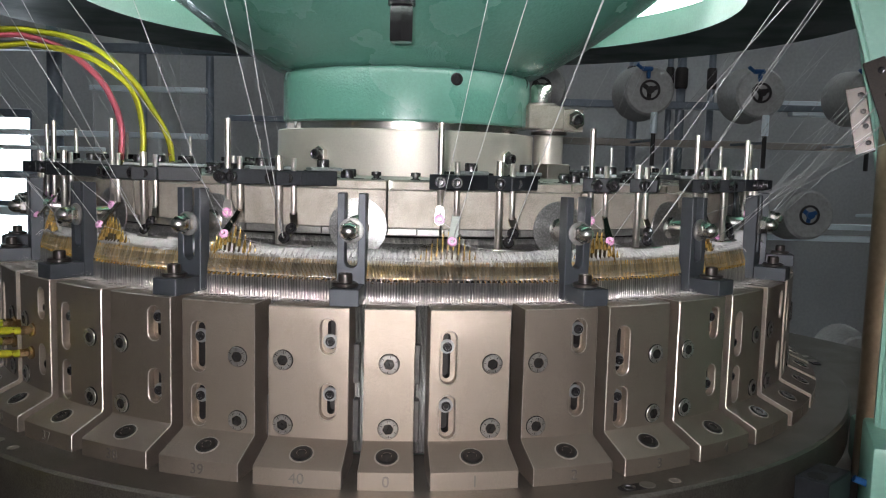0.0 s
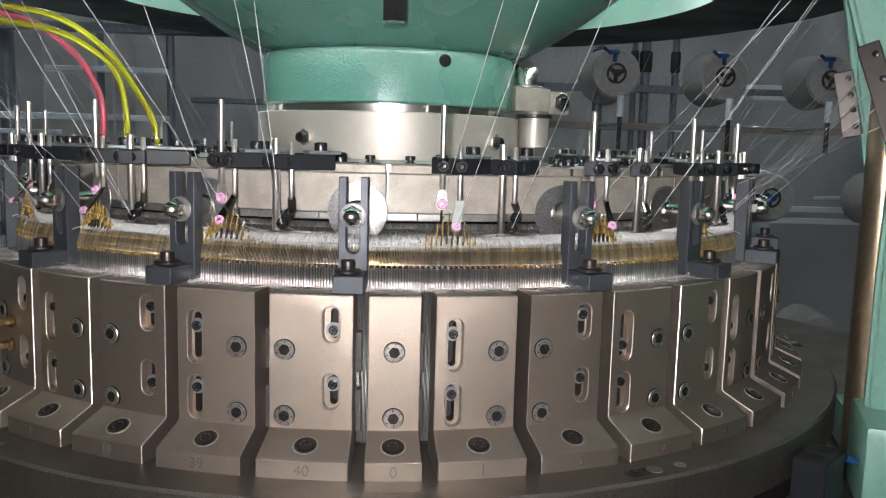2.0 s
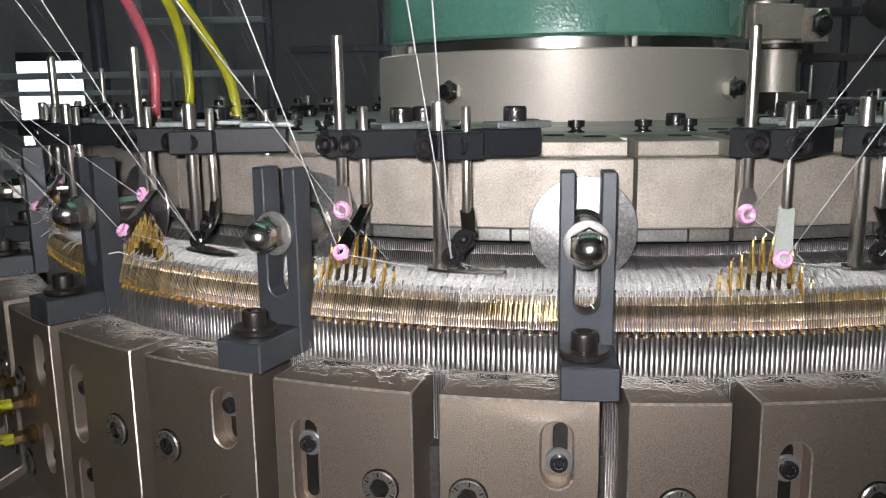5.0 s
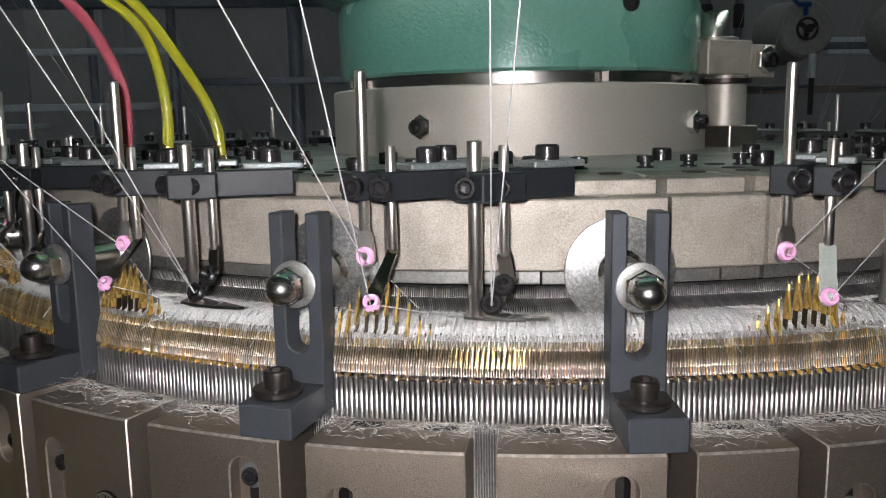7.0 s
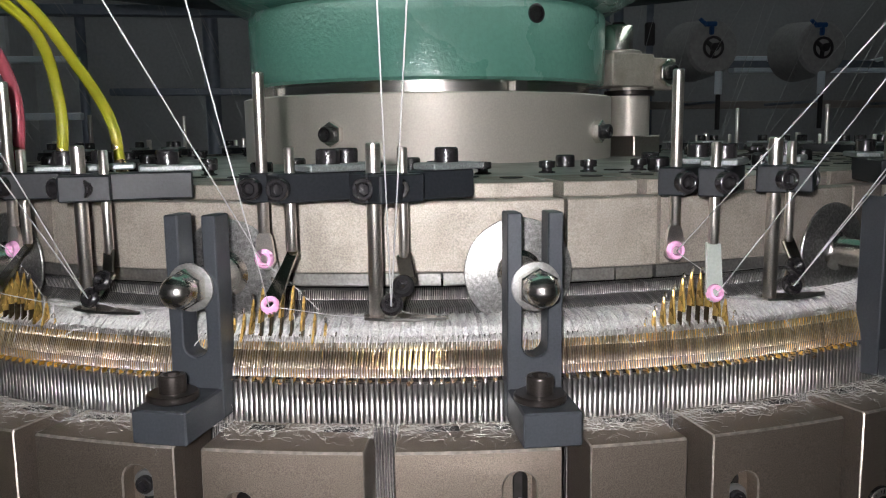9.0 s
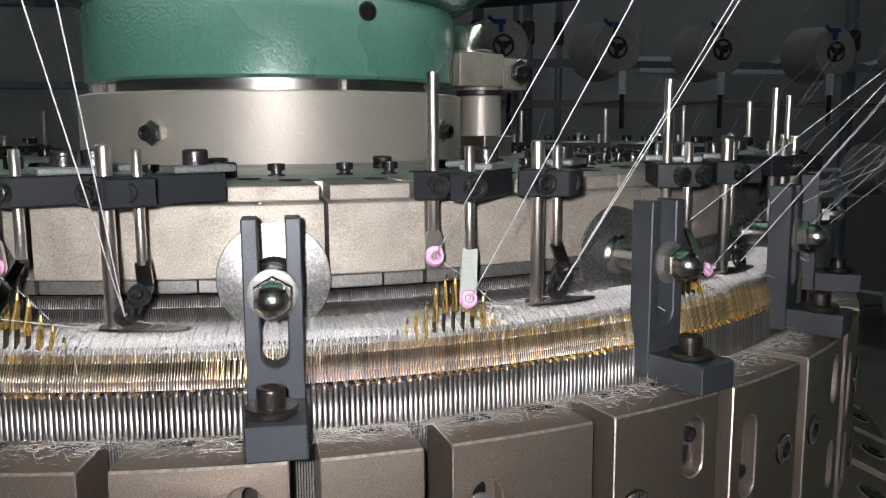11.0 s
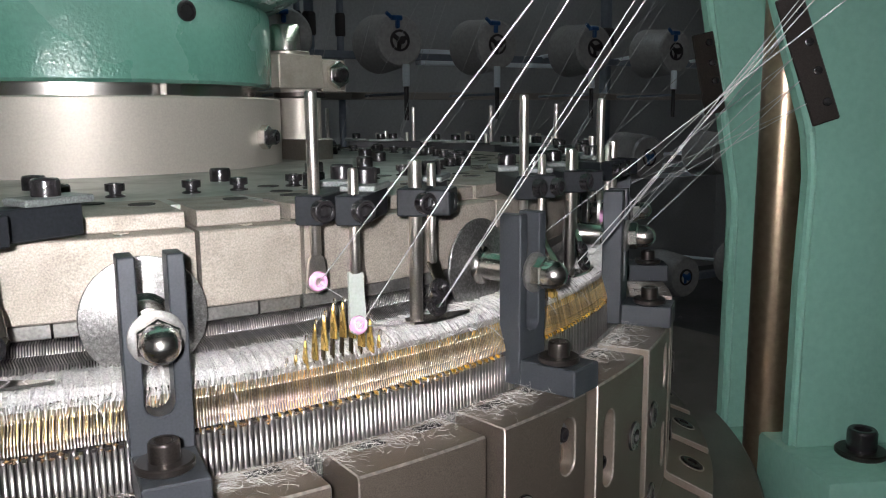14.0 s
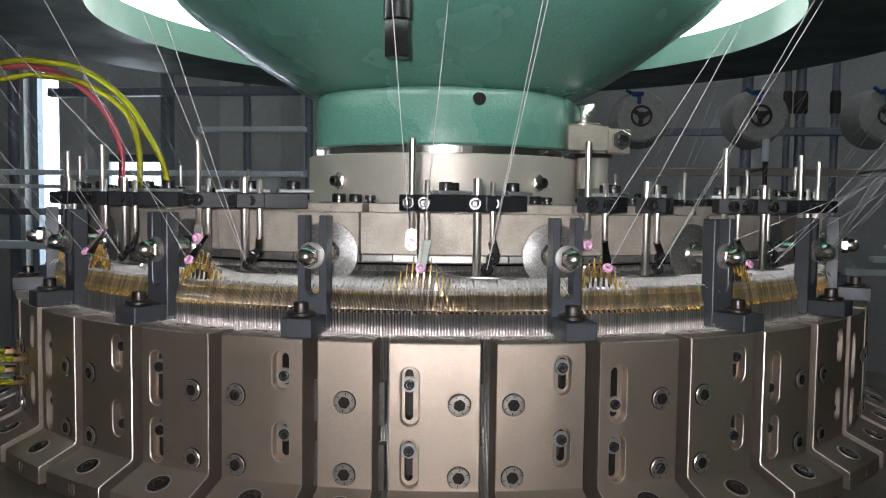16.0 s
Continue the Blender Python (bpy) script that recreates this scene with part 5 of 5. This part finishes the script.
def lint():
    rnd = random.Random(21)
    verts, faces = [], []

    def fibre(p, n, step, w):
        d = Vector((rnd.uniform(-1, 1), rnd.uniform(-1, 1), rnd.uniform(-0.1, 0.5))).normalized()
        prev = None
        for i in range(n):
            s = d.cross(Vector((0.3, 0.2, 1))).normalized() * w
            u = d.cross(s).normalized() * w
            b = len(verts)
            verts.extend([tuple(p + s), tuple(p - s * 0.5 + u), tuple(p - s * 0.5 - u)])
            if prev is not None:
                for e in range(3):
                    f = (e + 1) % 3
                    faces.append((prev + e, prev + f, b + f, b + e))
            prev = b
            p = p + d * step
            d = (d + Vector((rnd.uniform(-0.7, 0.7), rnd.uniform(-0.7, 0.7), rnd.uniform(-0.5, 0.35)))).normalized()
            if p.z < 1.0954:
                p.z = 1.0954 + rnd.uniform(0, 0.0004)
                d.z = abs(d.z) * 0.3

    for k in range(41):
        left, width = box_angle(k)
        mid = ((left + width / 2 + 180) % 360) - 180
        if abs(mid) > 70:
            continue
        for i in range(330):
            th = left + width * rnd.random()
            fibre(pol(0.4005 + abs(rnd.gauss(0, 0.008)), th, 1.0957), rnd.randint(3, 6), rnd.uniform(0.0007, 0.0016), 0.00006)
        for i in range(45):
            th = left - GAP / 2 + rnd.gauss(0, 0.5)
            fibre(pol(0.4005 + abs(rnd.gauss(0, 0.006)), th, 1.0960), rnd.randint(3, 7), rnd.uniform(0.0007, 0.0018), 0.00007)
        for i in range(3):
            th = left + width * rnd.random()
            fibre(pol(0.404 + 0.012 * rnd.random(), th, 1.0960), 6, 0.0018, 0.00009)
    for i in range(130):        # frayed fibres hanging between bracket and disc
        fibre(pol(0.392 + 0.022 * rnd.random(), -39.5 + rnd.gauss(0, 0.9), 1.1440 + rnd.gauss(0, 0.002)), rnd.randint(5, 9), rnd.uniform(0.0010, 0.0022), 0.00006)
    me = bpy.data.meshes.new("lint")
    me.from_pydata(verts, [], faces)
    me.materials.append(FLUFF)
    tagged(new("lint", me), "grey lint and yarn fluff on the cam boxes", "lint", kind="stuff")


lint()


# ---------------------------------------------------------------- needles
def needle_mesh():
    """A latch needle: slim shank, broad flat cheek, latch and thin open hook; tip at z = 0."""
    bm = bmesh.new()
    w = 0.00042
    # shank colour is darkened to paint the depth shade between the blades
    box(bm, -w, w, -0.0006, 0.0014, -0.0300, -0.0150)
    n = len(bm.faces)
    side = [(0.0006, -0.0040), (0.0014, -0.0090), (0.0016, -0.0150), (-0.0026, -0.0150), (-0.0024, -0.0120), (-0.0012, -0.0075), (-0.0004, -0.0040)]
    f = bm.faces.new([bm.verts.new((-w, y, z)) for y, z in side])
    r = bmesh.ops.extrude_face_region(bm, geom=[f])
    bmesh.ops.translate(bm, vec=(2 * w, 0, 0), verts=[v for v in r["geom"] if isinstance(v, bmesh.types.BMVert)])
    lathe(bm, [(0.00050, -0.0052), (0.00066, -0.0044), (0.00036, -0.0022)], 6)
    k = len(bm.faces)
    tube(bm, [(0, 0, -0.0032), (0, -0.0001, -0.0010), (0, -0.0005, -0.0001), (0, -0.0012, 0.0), (0, -0.0016, -0.0007), (0, -0.0016, -0.0018)], 0.00027, 5)
    for q, f in enumerate(list(bm.faces)):
        f.material_index = 0 if q < n else (1 if q < k else 2)
    me = finish(bm, "needle", SHANK, 0)
    me.materials.append(GOLD)
    me.materials.append(CHROME)
    return me


TURN_RATE = 10.3      # degrees a second
EVEN_LIFT = [(-3.0, -0.0016), (-1.8, 0.004), (-0.4, 0.014), (0.8, 0.0205), (1.9, 0.0195), (3.2, 0.009), (4.6, -0.001), (9.0, -0.0018), (13.5, -0.0012)]
ODD_LIFT = [(-3.0, -0.0018), (1.0, -0.0008), (4.6, -0.0016), (9.0, -0.0020), (13.5, -0.0014)]


def needle_rows(th0, even):
    """Rise and fall of one needle as the cams pass: seconds and lift."""
    prof = EVEN_LIFT if even else ODD_LIFT
    knots = []
    for turn in (-360, 0, 360):
        for b in BRACKETS:
            for u, h in prof:
                t = (b - 14.75 + u + turn - th0) / TURN_RATE
                if -2 < t < 18:
                    knots.append((t, h))
    knots.sort()
    ts, hs = [k[0] for k in knots], [k[1] for k in knots]
    lift = lambda t: float(np.interp(t, ts, hs))
    rows = [(0.0, lift(0.0))]
    for t, h in knots:
        ang = ((th0 + TURN_RATE * t + 180) % 360) - 180
        if 0.05 < t < 15.95 and -64 < ang < 68 and t - rows[-1][0] > 0.05:
            rows.append((t, h))
    return rows + [(16.0, lift(16.0))]


NEEDLE_OBS = []


def needles():
    me = needle_mesh()
    lean = Matrix.Rotation(radians(4), 4, "Y") @ Matrix.Rotation(radians(-3), 4, "X")
    for i in range(NEEDLES):
        th = i * STEP - 292.0
        base = at(th, 0.3858, 1.1262) @ lean
        ob = part("needle", me, None, CYL, "", base)
        if th < 68:
            NEEDLE_OBS.append((ob, base, th, i % 2 == 0))


needles()


# ---------------------------------------------------------------- what moves


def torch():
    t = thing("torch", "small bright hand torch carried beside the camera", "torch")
    # unseen rim stands out past the lens, added to dim the beam's edge
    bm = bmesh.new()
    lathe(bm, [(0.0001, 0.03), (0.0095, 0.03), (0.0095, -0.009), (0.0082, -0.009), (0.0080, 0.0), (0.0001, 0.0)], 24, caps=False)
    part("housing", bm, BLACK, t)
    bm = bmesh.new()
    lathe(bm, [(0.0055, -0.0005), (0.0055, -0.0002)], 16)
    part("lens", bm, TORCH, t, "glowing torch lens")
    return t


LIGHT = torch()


def motions():
    walk(CYL, [(t, pose(0, 0, 0, 0, 0, TURN_RATE * t)) for t in [2.0 * i for i in range(9)]])
    for ob, base, th, even in NEEDLE_OBS:
        walk(ob, [(t, Matrix.Translation((0, 0, h)) @ base) for t, h in needle_rows(th, even)])
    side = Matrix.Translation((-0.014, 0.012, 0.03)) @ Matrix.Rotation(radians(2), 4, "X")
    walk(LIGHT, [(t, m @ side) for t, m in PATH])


motions()
